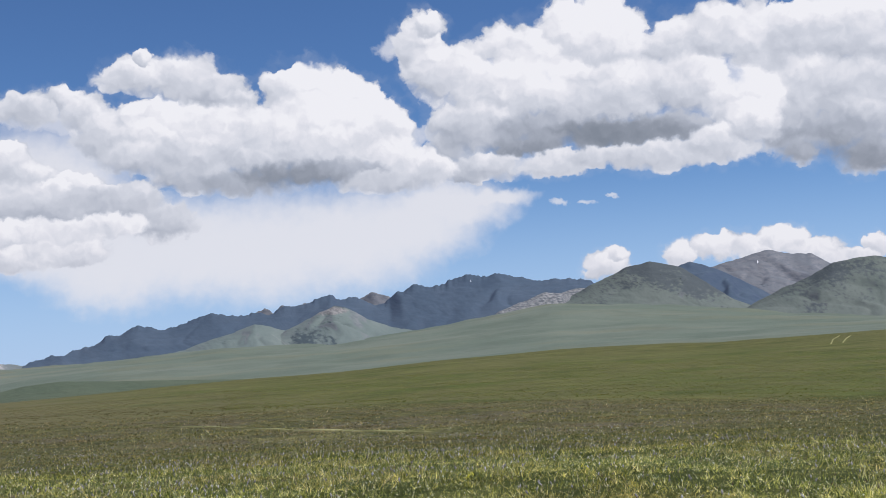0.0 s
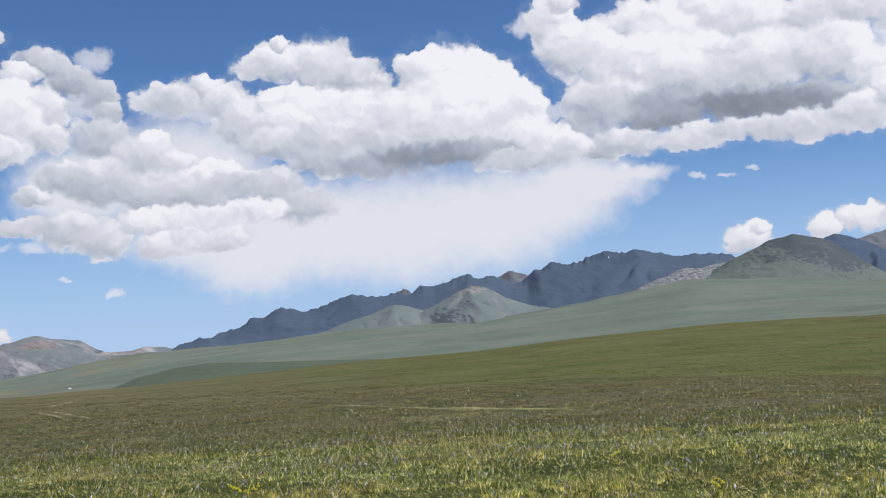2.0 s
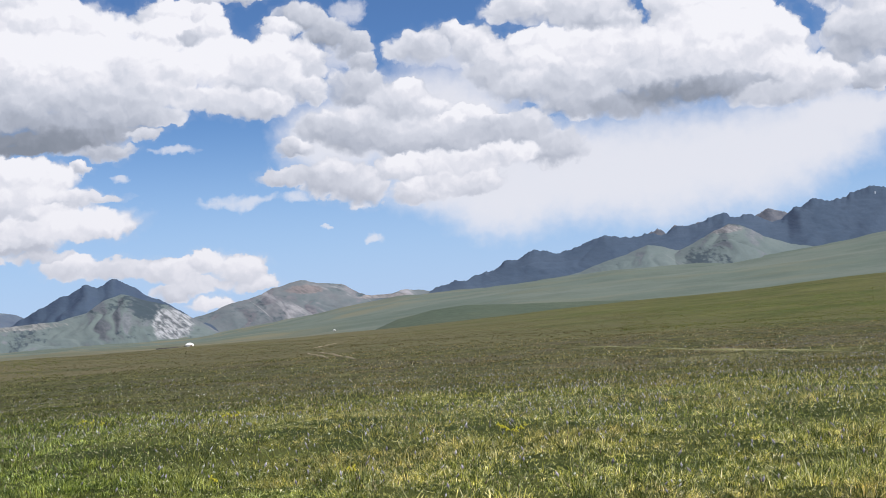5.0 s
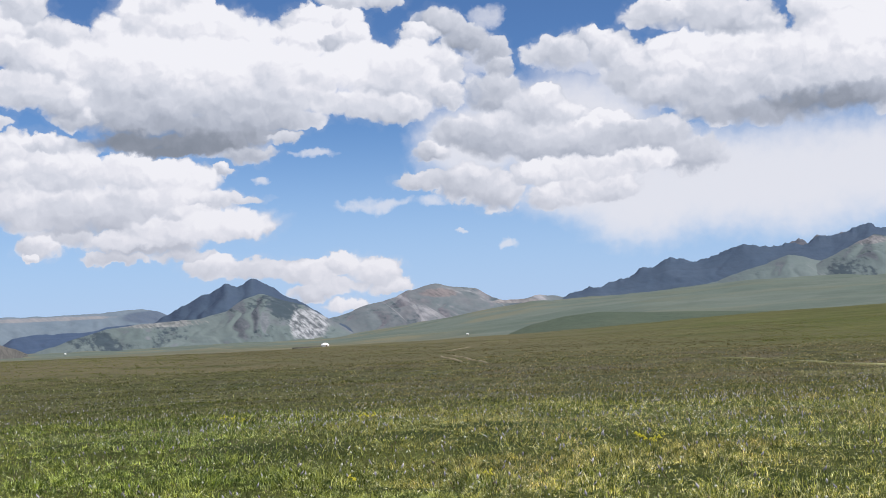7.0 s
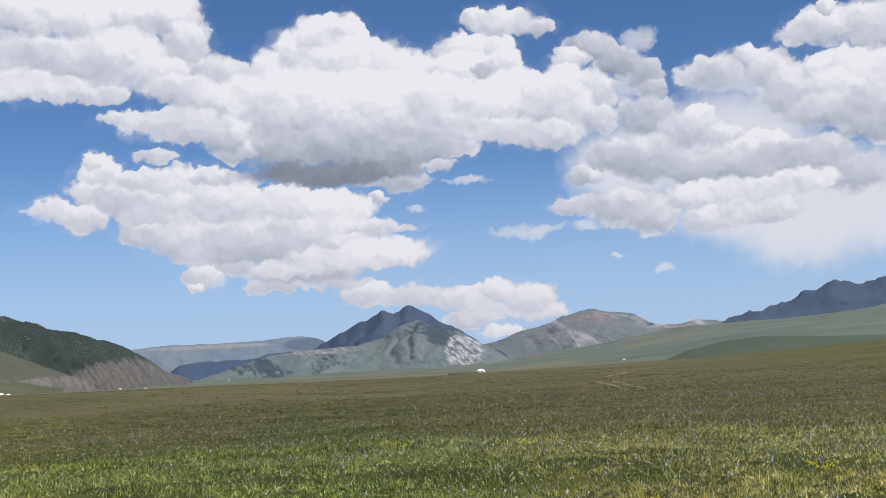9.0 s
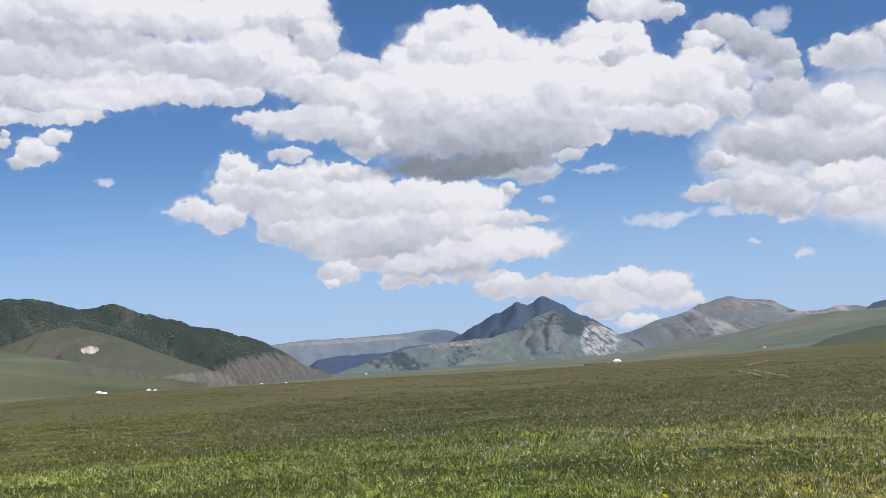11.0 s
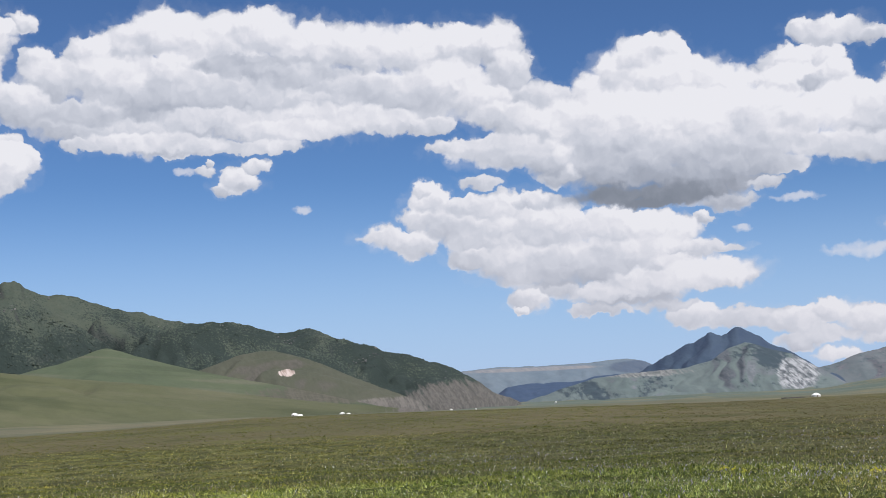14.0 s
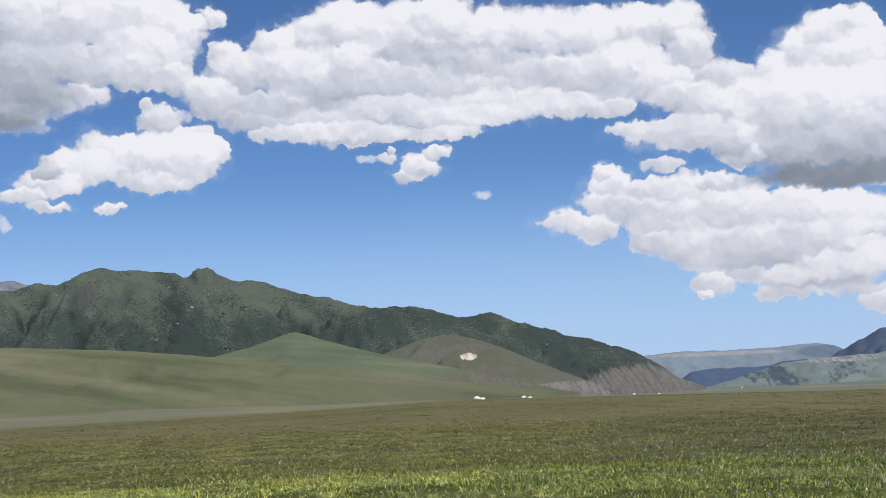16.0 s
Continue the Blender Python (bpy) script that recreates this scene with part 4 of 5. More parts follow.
ridge("foothill", "rocky-topped pale foothill below the dark range", PALE_SPUR, [(10.42, -1.82), (9.62, -0.32), (8.82, 0.58), (7.81, 0.9), (6.53, 1.48), (5.75, 1.88), (4.98, 2.25), (4.22, 1.97), (3.6, 1.66), (2.47, 1.15), (1.19, 0.88), (0, 0.62), (-2, 0.3), (-4.0, -0.8)],
      1900.0, 3000.0, seed=3, jag=0.05, bulge=1.6, gully=0.065)
ridge("grey_crag", "pale grey rocky peak behind a gap in the dark range", GREY_PEAK, [(4.6, 1.6), (4.1, 2.3), (3.9, 2.42), (3.55, 2.56), (3.2, 2.82), (2.85, 2.60), (2.4, 2.50), (2.0, 2.3), (1.4, 1.6)],
      4380.0, 4700.0, seed=23, jag=0.06, gully=0.05, width=90.0)
ridge("far_crags", "low pale grey crags along the skyline", GREY_PEAK, [(9.3, 1.6), (8.5, 2.0), (8.0, 2.2), (7.6, 2.08), (7.2, 2.24), (6.8, 2.12), (6.4, 2.34), (6.0, 2.2), (5.4, 1.8)],
      4380.0, 4700.0, seed=24, jag=0.12, gully=0.05, width=90.0)
ridge("brown_mountain", "bare grey-brown mountain with a small snow streak", GREY_PEAK, [(-9.77, 0.64), (-10.57, 2.14), (-11.37, 3.04), (-12.87, 3.41), (-13.86, 3.65), (-14.59, 3.78), (-15.54, 3.6), (-16.38, 3.55), (-17.17, 3.06), (-18.55, 2.63), (-19.35, 1.73), (-20.15, 0.23)],
      3900.0, 4550.0, seed=4, jag=0.03, width=260.0, gully=0.06)
ridge("limestone_spur", "pale grey limestone crags below the dark range", LIMESTONE, [(-0.84, -0.76), (-1.64, 0.74), (-2.44, 1.64), (-3.09, 1.89), (-3.87, 2.14), (-4.65, 2.43), (-5.41, 2.35), (-6.06, 2.5), (-6.82, 2.51), (-7.44, 2.23), (-8.24, 1.33), (-9.04, -0.17)],
      3000.0, 3500.0, seed=17, jag=0.03, gully=0.1)
ridge("dark_shoulder", "dark mountain shoulder with cloud shade painted into its colour", MASSIF, [(-8.51, 0.45), (-9.31, 1.95), (-10.11, 2.85), (-10.63, 3.28), (-11.14, 3.43), (-11.87, 3.26), (-12.83, 2.84), (-14.01, 2.15), (-14.71, 1.74), (-15.51, 0.84), (-16.31, -0.66)],
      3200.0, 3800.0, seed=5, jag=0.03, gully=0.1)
ridge("grey_green_mountain", "rounded grey-green mountain with dark scrub", DARK_PEAK, [(-3.93, -0.34), (-4.73, 1.16), (-5.53, 2.06), (-6.83, 2.69), (-7.61, 3.03), (-8.39, 3.4), (-9.4, 3.55), (-10.14, 3.41), (-10.76, 3.23), (-11.83, 2.51), (-13.01, 1.7), (-13.72, 1.41), (-14.52, 0.51), (-15.32, -0.99)],
      2450.0, 3300.0, seed=6, jag=0.02, gully=0.055, bulge=1.7, width=260.0)
ridge("green_mountain", "green grassy mountain flank with rock outcrops", DARK_PEAK, [(-11.36, -1.45), (-12.16, 0.05), (-12.96, 0.95), (-13.97, 1.53), (-14.97, 2.05), (-16.19, 2.52), (-17.17, 3.03), (-18.12, 3.19), (-19.05, 3.28), (-19.46, 3.16), (-24, 3.6), (-32, 2.8), (-42, 3.2), (-60, 2.2)],
      2000.0, 2800.0, seed=7, jag=0.025, gully=0.07, bulge=1.6, width=260.0)
ridge("brown_mountain", "reddish-brown twin-topped mountain across the valley", BROWN_PEAK, [(31.3, -2.96), (30.5, -1.46), (29.7, -0.56), (28.41, -0.28), (27.37, 0.11), (26.08, 0.39), (25.56, 0.67), (24.26, 0.95), (23.5, 0.79), (22.47, 0.67), (21.72, 0.25), (21.22, 0.05), (20.19, 0.06), (19.54, 0.29), (18.41, 0.06), (17.9, 0.09), (17.15, -0.2), (16.35, -1.1), (15.55, -2.6)],
      3500.0, 4400.0, seed=8, jag=0.03, width=260.0, gully=0.08)
ridge("tableland", "flat-topped tableland far off, haze painted into its pale blue-green colour", TABLELAND, [(47.14, -2.37), (46.34, -0.87), (45.54, 0.03), (43.29, 0.21), (40.97, 0.19), (38.6, 0.26), (37.39, 0.35), (36.66, 0.2), (35.94, -0.16), (35.14, -1.06), (34.34, -2.56)],
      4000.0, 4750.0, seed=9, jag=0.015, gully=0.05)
ridge("painted_shade_hill", "low hill with blue cloud shade painted into its colour", BLUE_HILL, [(44.92, -3.44), (44.12, -1.94), (43.32, -1.04), (42.85, -0.7), (41.93, -0.58), (39.82, -0.6), (38.86, -0.4), (37.89, -0.32), (36.19, -0.4), (35.39, -1.3), (34.59, -2.8)],
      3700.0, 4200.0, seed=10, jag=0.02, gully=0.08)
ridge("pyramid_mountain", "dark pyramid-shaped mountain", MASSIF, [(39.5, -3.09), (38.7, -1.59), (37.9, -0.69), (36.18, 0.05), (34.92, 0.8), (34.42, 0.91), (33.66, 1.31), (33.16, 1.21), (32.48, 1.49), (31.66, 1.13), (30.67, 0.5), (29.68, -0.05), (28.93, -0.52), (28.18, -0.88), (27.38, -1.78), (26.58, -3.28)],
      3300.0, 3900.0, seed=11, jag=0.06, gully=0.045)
ridge("rocky_spur", "pale green spur with a bare rock face", PALE_SPUR, [(43.55, -3.83), (42.75, -2.33), (41.95, -1.43), (40.3, -0.87), (38.86, -0.45), (37.41, -0.34), (34.95, -0.2), (33.7, 0.07), (32.94, 0.6), (32.17, 0.82), (31.5, 0.60), (30.9, 0.42), (30.24, 0.22), (29.29, -0.34), (28.45, -0.85), (27.7, -1.4), (26.9, -2.6)],
      2700.0, 3250.0, seed=12, jag=0.02, gully=0.14, width=120.0)
ridge("green_knoll", "rolling darker green knoll on the plain", KNOLL, [(21.55, -1.68), (19.99, -1.1), (18.45, -0.78), (16.92, -0.64), (14.66, -0.74), (10.95, -0.84), (9.5, -0.9), (7.5, -1.0), (5, -1.1), (2, -1.3), (0, -1.5), (-2, -1.9)],
      850.0, 1150.0, seed=18, jag=0.01, gully=0.05, width=200.0)
ridge("far_peak", "grey bare peak behind the scrubby hill", GREY_PEAK, [(73.8, 4.39), (72.54, 4.44), (71.73, 4.15), (71.03, 3.85), (70.23, 2.95), (69.43, 1.45)],
      2900.0, 3300.0, seed=13, jag=0.02)
ridge("scrubby_hill", "long green hill covered with dark scrub and rocks", SCRUB_HILL, [(110, 2.5), (98, 3.2), (88, 4.6), (80, 3.6), (73.12, 4.01), (71.96, 4.16), (70.79, 4.21), (69.84, 4.63), (68.76, 4.93), (67.43, 4.73), (66.21, 4.73), (65.3, 4.5), (64.95, 4.62), (64.8, 4.79), (64.5, 4.72), (64.3, 4.82), (64.05, 4.7), (63.9, 4.52), (63.49, 4.35), (62.74, 4.13), (61.86, 4.12), (60.98, 3.87), (59.47, 3.46), (58.46, 3.22), (57.96, 2.94), (56.68, 2.76), (55.91, 2.81), (53.77, 2.47), (52.85, 2.17), (51.57, 2.25), (50.31, 1.81), (48.79, 1.41), (48.18, 1.05), (47.29, 0.96), (45.56, 0.43), (44.58, -0.04), (43.38, -0.84), (42.19, -1.51), (41.39, -2.41), (40.59, -3.91)],
      1750.0, 2450.0, seed=14, jag=0.075, gully=0.17, bulge=1.2, width=230.0, rows=60, step=0.07, slant=0.8)
ridge("scrubby_spur", "dark scrub-covered spur running down from the craggy top", SCRUB_HILL, [(72.43, -1.06), (71.63, 0.44), (70.83, 1.34), (69.4, 2.08), (68.07, 2.63), (66.73, 3.11), (65.49, 3.85), (64.43, 4.25), (63.5, 3.95), (62.26, 3.22), (61.03, 2.29), (60.04, 1.54), (59.04, 1.15), (58.24, 0.25), (57.44, -1.25)],
      1780.0, 2150.0, seed=21, jag=0.06, gully=0.10, width=150.0, bulge=1.15)
ridge("scrubby_spur", "dark scrub-covered spur above the scree slope", SCRUB_HILL, [(61.63, -0.65), (60.83, 0.85), (60.03, 1.75), (59.1, 2.17), (57.69, 2.54), (56.12, 2.67), (54.6, 2.32), (53.08, 1.84), (51.7, 1.34), (50.36, 0.82), (48.77, -0.08), (47.0, -1.05), (46.31, -1.45), (45.51, -2.35), (44.71, -3.85)],
      1780.0, 2180.0, seed=22, jag=0.05, gully=0.10, width=150.0, bulge=1.15)
ridge("bare_spur", "bare olive-brown spur with scree and a pink eroded bank", BARE_SPUR, [(59.5, -0.4), (57.5, 0.35), (56.0, 0.85), (54.9, 1.22), (53.9, 1.42), (53.2, 1.40), (52.54, 1.20), (51.13, 0.74), (49.47, -0.04), (48.04, -0.65), (46.96, -1.12), (46.07, -1.66)],
      1560.0, 1740.0, seed=25, jag=0.025, gully=0.11, width=90.0, bulge=1.1, slant=0.6)
ridge("grassy_spur", "pale green grassy spur below the scrubby hill", FOOTHILL, [(68.87, -2.33), (68.07, -0.83), (67.27, 0.07), (65.31, 0.56), (63.57, 0.97), (62.57, 1.18), (61.56, 1.5), (60.93, 1.75), (60.5, 1.82), (60.0, 1.68), (59.29, 1.42), (58.02, 1.05), (56.0, 0.51), (53.87, 0.02), (52.2, -0.36), (48.42, -1.32), (47.62, -2.22), (46.82, -3.72)],
      1250.0, 1650.0, seed=15, jag=0.012, gully=0.07, width=150.0)
ridge("grassy_foothill", "smooth olive grassy foothill on the plain", GRASS_HILL, [(100, 1.0), (85, 1.3), (73.14, 1.59), (70.83, 1.44), (68.46, 1.31), (65.3, 0.99), (62.34, 0.57), (59.57, 0.25), (56.03, -0.25), (53.49, -0.66), (48.42, -1.37), (46.92, -1.58), (46.12, -2.48), (45.32, -3.98)],
      850.0, 1300.0, seed=19, jag=0.01, gully=0.22, width=300.0, bulge=1.0, slant=-2.2)
ridge("far_hills", "low green hills closing the plain", GREEN_SLOPE, [(a, 2.0 + 1.2 * math.sin(a * 0.11)) for a in range(100, 312, 6)], 2600.0, 3600.0, seed=16, step=0.5, rows=24)

# ---- grass and flowers of the near field ----
rng = np.random.default_rng(7)


def raw_mesh(name, v, faces, mat, label, category):
    """One mesh of k alike pieces: v has the shape (k, points, 3), faces lists a piece's faces by its own point numbers."""
    k, p = v.shape[:2]
    base = (np.arange(k) * p)[:, None]
    per = [i for f in faces for i in f]
    loops = (base + np.array(per)).ravel().astype(np.int32)
    first = np.concatenate([[0], np.cumsum([len(f) for f in faces])[:-1]])
    starts = (np.arange(k)[:, None] * len(per) + first).ravel().astype(np.int32)
    me = bpy.data.meshes.new(name)
    me.vertices.add(k * p)
    me.vertices.foreach_set("co", np.asarray(v, np.float32).ravel())
    me.loops.add(len(loops))
    me.loops.foreach_set("vertex_index", loops)
    me.polygons.add(len(starts))
    me.polygons.foreach_set("loop_start", starts)
    me.update(calc_edges=True)
    me.materials.append(mat)
    return tagged(new(name, me), label, category, kind="stuff")


def blades(name, label, mat, az, r, height, width, out_x, out_y, plain=False):
    """Tapered blades that bend over towards (out_x, out_y), five points each; plain: far ones of three points."""
    a = np.radians(az)
    x, y, z = -np.sin(a) * r, np.cos(a) * r, ground_z(az, r) - 0.015
    turn = rng.uniform(0, 2 * np.pi, len(az))
    wx, wy = np.cos(turn) * width / 2, np.sin(turn) * width / 2
    bx, by = out_x * height, out_y * height
    bend = np.hypot(out_x, out_y)
    top = height * np.clip(1.05 - 0.32 * bend ** 2, 0.35, 1)
    if plain:
        v = np.stack([np.stack([x - wx, y - wy, z], -1), np.stack([x + wx, y + wy, z], -1), np.stack([x + bx, y + by, z + top], -1)], 1)
        return raw_mesh(name, v, ([0, 1, 2],), mat, label, "grass")
    v = np.stack([
        np.stack([x - wx, y - wy, z], -1), np.stack([x + wx, y + wy, z], -1),
        np.stack([x + wx * 0.8 + bx * 0.3, y + wy * 0.8 + by * 0.3, z + top * 0.62], -1),
        np.stack([x - wx * 0.8 + bx * 0.3, y - wy * 0.8 + by * 0.3, z + top * 0.62], -1),
        np.stack([x + bx, y + by, z + top], -1)], 1)
    return raw_mesh(name, v, ([0, 1, 2, 3], [3, 2, 4]), mat, label, "grass")


FEET_AZ, FEET_R = [-24, -12, -6, 30, 46, 60, 78], [11.5, 9.8, 8.2, 9.3, 11.2, 14.2, 17.0]


def scatter(count, r0, r1, clump=0.5, size=1.6, seed=0, a0=-24.0, a1=78.0):
    """Places in the fan of the field between two distances, thinned in patches."""
    az, r = rng.uniform(a0, a1, count), np.sqrt(rng.uniform(r0 ** 2, r1 ** 2, count))
    # the strip at the walker's feet is bare, wider on the valley side
    r, az = r[r > (bare := np.interp(az, FEET_AZ, FEET_R))], az[r > bare]
    a, count = np.radians(az), len(az)
    keep = rng.uniform(0, 1, count) < 0.72 + clump * fbm(-np.sin(a) * r / size, np.cos(a) * r / size, 3, seed)
    return az[keep], r[keep]


def tufts(count, each, r0, r1, tall, wide, spread, seed, mat=GRASS, a0=-24.0, a1=78.0, plain=False):
    """Tufts of grass: blades fan out from a common root."""
    az, r = scatter(count, r0, r1, 0.35, 0.9, seed, a0, a1)
    a = np.radians(az)
    x, y = -np.sin(a) * r, np.cos(a) * r
    boost = np.clip(1 + 0.8 * fbm(x / 0.55, y / 0.55, 3, 33), 0.45, 2.2) * rng.uniform(0.6, 1.3, len(az))
    x, y, boost = np.repeat(x, each), np.repeat(y, each), np.repeat(boost, each)
    way_out, far_out = rng.uniform(0, 2 * np.pi, len(x)), np.sqrt(rng.uniform(0, 1, len(x)))
    ox, oy = np.cos(way_out) * far_out, np.sin(way_out) * far_out
    x, y = x + ox * spread, y + oy * spread
    blades("grass", "mixed green and straw-coloured meadow grass in tufts", mat, np.degrees(np.arctan2(-x, y)), np.hypot(x, y),
           tall * boost * rng.uniform(0.5, 1.2, len(x)), wide * rng.uniform(0.6, 1.4, len(x)), ox + rng.normal(0.12, 0.75, len(x)), oy + rng.normal(0, 0.75, len(x)), plain)


tufts(27000, 12, 8.0, 13.0, 0.078, 0.0066, 0.11, 21, a1=50.0)
tufts(56000, 8, 11.5, 24.0, 0.072, 0.0120, 0.15, 26, plain=True)
tufts(46000, 5, 20.0, 38.0, 0.060, 0.020, 0.2, 22, MID_GRASS, plain=True)
tufts(34000, 5, 34.0, 62.0, 0.070, 0.030, 0.25, 23, LOW_GRASS, plain=True)
tufts(40000, 5, 56.0, 98.0, 0.085, 0.050, 0.4, 24, LOW_GRASS, plain=True)
tufts(30000, 4, 96.0, 340.0, 0.09, 0.16, 0.5, 25, FAR_GRASS, -24.0, 10.0, plain=True)
tufts(20000, 4, 90.0, 340.0, 0.09, 0.16, 0.5, 29, DRY_TUSSOCK, 8.0, 36.0, plain=True)
tufts(14000, 4, 96.0, 225.0, 0.09, 0.16, 0.5, 28, FAR_GRASS, 35.0, 78.0, plain=True)

# a patch of bleached straw beside the track
tufts(900, 4, 46.5, 52.0, 0.10, 0.03, 0.3, 27, STRAW, 3.4, 8.8)


def leaves(count, r0, r1, low, high, size, seed, mat):
    """Small broad leaves of clover and other herbs among the grass, mostly turned to the sky."""
    az, r = scatter(count, r0, r1, 0.5, 0.6, seed)
    a, k = np.radians(az), len(az)
    x, y = -np.sin(a) * r, np.cos(a) * r
    z = ground_z(az, r) + rng.uniform(low, high, k)
    t, s = rng.uniform(0, 2 * np.pi, k), size * rng.uniform(0.6, 1.4, k)
    tip, side = rng.normal(0.25, 0.45, k), rng.normal(0, 0.35, k)
    c, d = np.cos(t), np.sin(t)
    pts = [np.stack([x, y, z], -1), np.stack([x + s * (0.55 * c - 0.32 * d), y + s * (0.55 * d + 0.32 * c), z + s * (0.4 * tip + side * 0.32)], -1),
           np.stack([x + s * c, y + s * d, z + s * tip * 0.6], -1), np.stack([x + s * (0.55 * c + 0.32 * d), y + s * (0.55 * d - 0.32 * c), z + s * (0.4 * tip - side * 0.32)], -1)]
    raw_mesh("herb_leaves", np.stack(pts, 1), ([0, 1, 2], [0, 2, 3]), mat, "small pale green herb leaves among the grass", "herbs")


leaves(110000, 8.0, 20.0, 0.03, 0.09, 0.019, 51, HERB)
leaves(70000, 18.0, 46.0, 0.02, 0.07, 0.036, 52, LOW_HERB)
leaves(50000, 40.0, 100.0, 0.01, 0.06, 0.075, 53, LOW_HERB)


def heads(name, label, mat, count, r0, r1, stem, size, stretch, clump, patch, seed, category, a1=78.0):
    """Seed heads or blossoms: small faceted spindles held up on the height of a stem."""
    az, r = scatter(count, r0, r1, clump * 1.6, patch, seed, a1=a1)
    a, k = np.radians(az), len(az)
    x, y = -np.sin(a) * r, np.cos(a) * r
    z = ground_z(az, r) + stem * rng.uniform(0.6, 1.15, k)
    s = size * rng.uniform(0.6, 1.3, k)
    lx, ly = rng.normal(0, 0.35, k), rng.normal(0, 0.35, k)
    pts = []
    for dx, dy, dz in ((0, 0, -0.5), (0.5, 0, 0), (0, 0.5, 0), (-0.5, 0, 0), (0, -0.5, 0), (0, 0, 0.5)):
        pts.append(np.stack([x + s * (dx + lx * dz * stretch), y + s * (dy + ly * dz * stretch), z + s * dz * stretch], -1))
    faces = ([0, 2, 1], [0, 3, 2], [0, 4, 3], [0, 1, 4], [5, 1, 2], [5, 2, 3], [5, 3, 4], [5, 4, 1])
    raw_mesh(name, np.stack(pts, 1), faces, mat, label, category)
    w = 0.0020 + r * 0.00010
    fx, fy = x + rng.normal(0, 0.4, k) * stem, y + rng.normal(0, 0.4, k) * stem
    pts = [np.stack([fx - w, fy, z - stem * 0.8], -1), np.stack([fx + w, fy, z - stem * 0.8], -1), np.stack([x, y, z], -1)]
    raw_mesh("stems", np.stack(pts, 1), ([0, 1, 2],), GRASS, "thin green and straw-coloured stalks", "stems")


heads("seed_heads", "straw and brown seed heads of meadow grass", SEED, 10000, 8.0, 26.0, 0.14, 0.012, 3.0, 0.8, 1.2, 41, "seed heads")
heads("seed_heads", "straw and brown seed heads of meadow grass", SEED, 7000, 24.0, 60.0, 0.09, 0.018, 2.2, 0.8, 3.0, 42, "seed heads")
heads("violet_flowers", "pale violet meadow flowers in loose drifts", VIOLET, 2500, 8.0, 26.0, 0.11, 0.020, 2.2, 0.9, 1.6, 43, "flowers", 46.0)
heads("violet_flowers", "pale violet meadow flowers in loose drifts", VIOLET, 6000, 24.0, 70.0, 0.09, 0.027, 1.2, 0.6, 5.0, 44, "flowers", 50.0)
heads("cream_flowers", "small cream-white meadow flowers", CREAM, 2200, 8.0, 26.0, 0.16, 0.020, 1.0, 0.5, 2.0, 45, "flowers")
heads("cream_flowers", "small cream-white meadow flowers", CREAM, 900, 26.0, 70.0, 0.15, 0.035, 1.0, 0.5, 5.0, 46, "flowers")


# ---- scrub and crags on the hills ----
GOLD = (1 + 5 ** 0.5) / 2
ICO = np.array([(-1, GOLD, 0), (1, GOLD, 0), (-1, -GOLD, 0), (1, -GOLD, 0), (0, -1, GOLD), (0, 1, GOLD), (0, -1, -GOLD), (0, 1, -GOLD), (GOLD, 0, -1), (GOLD, 0, 1), (-GOLD, 0, -1), (-GOLD, 0, 1)]) / 1.9
ICO_FACES = ([0, 11, 5], [0, 5, 1], [0, 1, 7], [0, 7, 10], [0, 10, 11], [1, 5, 9], [5, 11, 4], [11, 10, 2], [10, 7, 6], [7, 1, 8],
             [3, 9, 4], [3, 4, 2], [3, 2, 6], [3, 6, 8], [3, 8, 9], [4, 9, 5], [2, 4, 11], [6, 2, 10], [8, 6, 7], [9, 8, 1])


def dress(slope, name, label, category, mat, count, low, high, size, flat, patch, thin, seed, avoid=None):
    """Shrubs or boulders strewn in patches over a slope, between two heights of its flank (0 foot, 1 crest)."""
    grid = SLOPES[slope]
    rows, cols = grid.shape[:2]
    i, j = rng.uniform(low, high, count) * (rows - 1), rng.uniform(0, cols - 1.001, count)
    a, b = i.astype(int).clip(0, rows - 2), j.astype(int)
    u, v = (i - a)[:, None], (j - b)[:, None]
    p = (grid[a, b] * (1 - u) + grid[a + 1, b] * u) * (1 - v) + (grid[a, b + 1] * (1 - u) + grid[a + 1, b + 1] * u) * v
    keep = fbm((p[:, 0] + p[:, 1]) / patch, (p[:, 2] * 2.2 + p[:, 0] * 0.4) / patch, 4, seed, 0.65) + rng.normal(0, 0.10, count) > thin
    if avoid:
        az = np.degrees(np.arctan2(-p[:, 0], p[:, 1]))
        keep &= ~((az > avoid[0]) & (az < avoid[1]) & (p[:, 2] < avoid[2] + rng.normal(0, 6, count)))
    p = p[keep]
    k = len(p)
    s = (size * np.exp(rng.normal(0, 0.4, k)))[:, None, None]
    shape = ICO[None] * rng.uniform(0.65, 1.3, (k, 12, 1)) * np.array([1.0, 1.0, flat])
    raw_mesh(name, p[:, None] + shape * s + np.array([0, 0, 0.25 * size]), ICO_FACES, mat, label, category)


for slope, count, seed in (("scrubby_hill", 16000, 61), ("scrubby_spur", 6000, 66), ("scrubby_spur.001", 6000, 67)):
    dress(slope, "hill_scrub", "dark green scrub in patches on the hillside", "scrub", SHRUB, count, 0.02, 0.97, 0.95, 0.7, 150.0, 0.10, seed, (40.0, 54.0, 18.0))
dress("scrubby_hill", "hill_crags", "grey crags and boulders along the hilltop", "rocks", CRAG, 3000, 0.7, 1.0, 1.2, 0.9, 110.0, 0.6, 62)
dress("scrubby_spur", "hill_crags", "grey crags and boulders along the spur", "rocks", CRAG, 1500, 0.6, 1.0, 1.2, 0.9, 90.0, 0.6, 68)
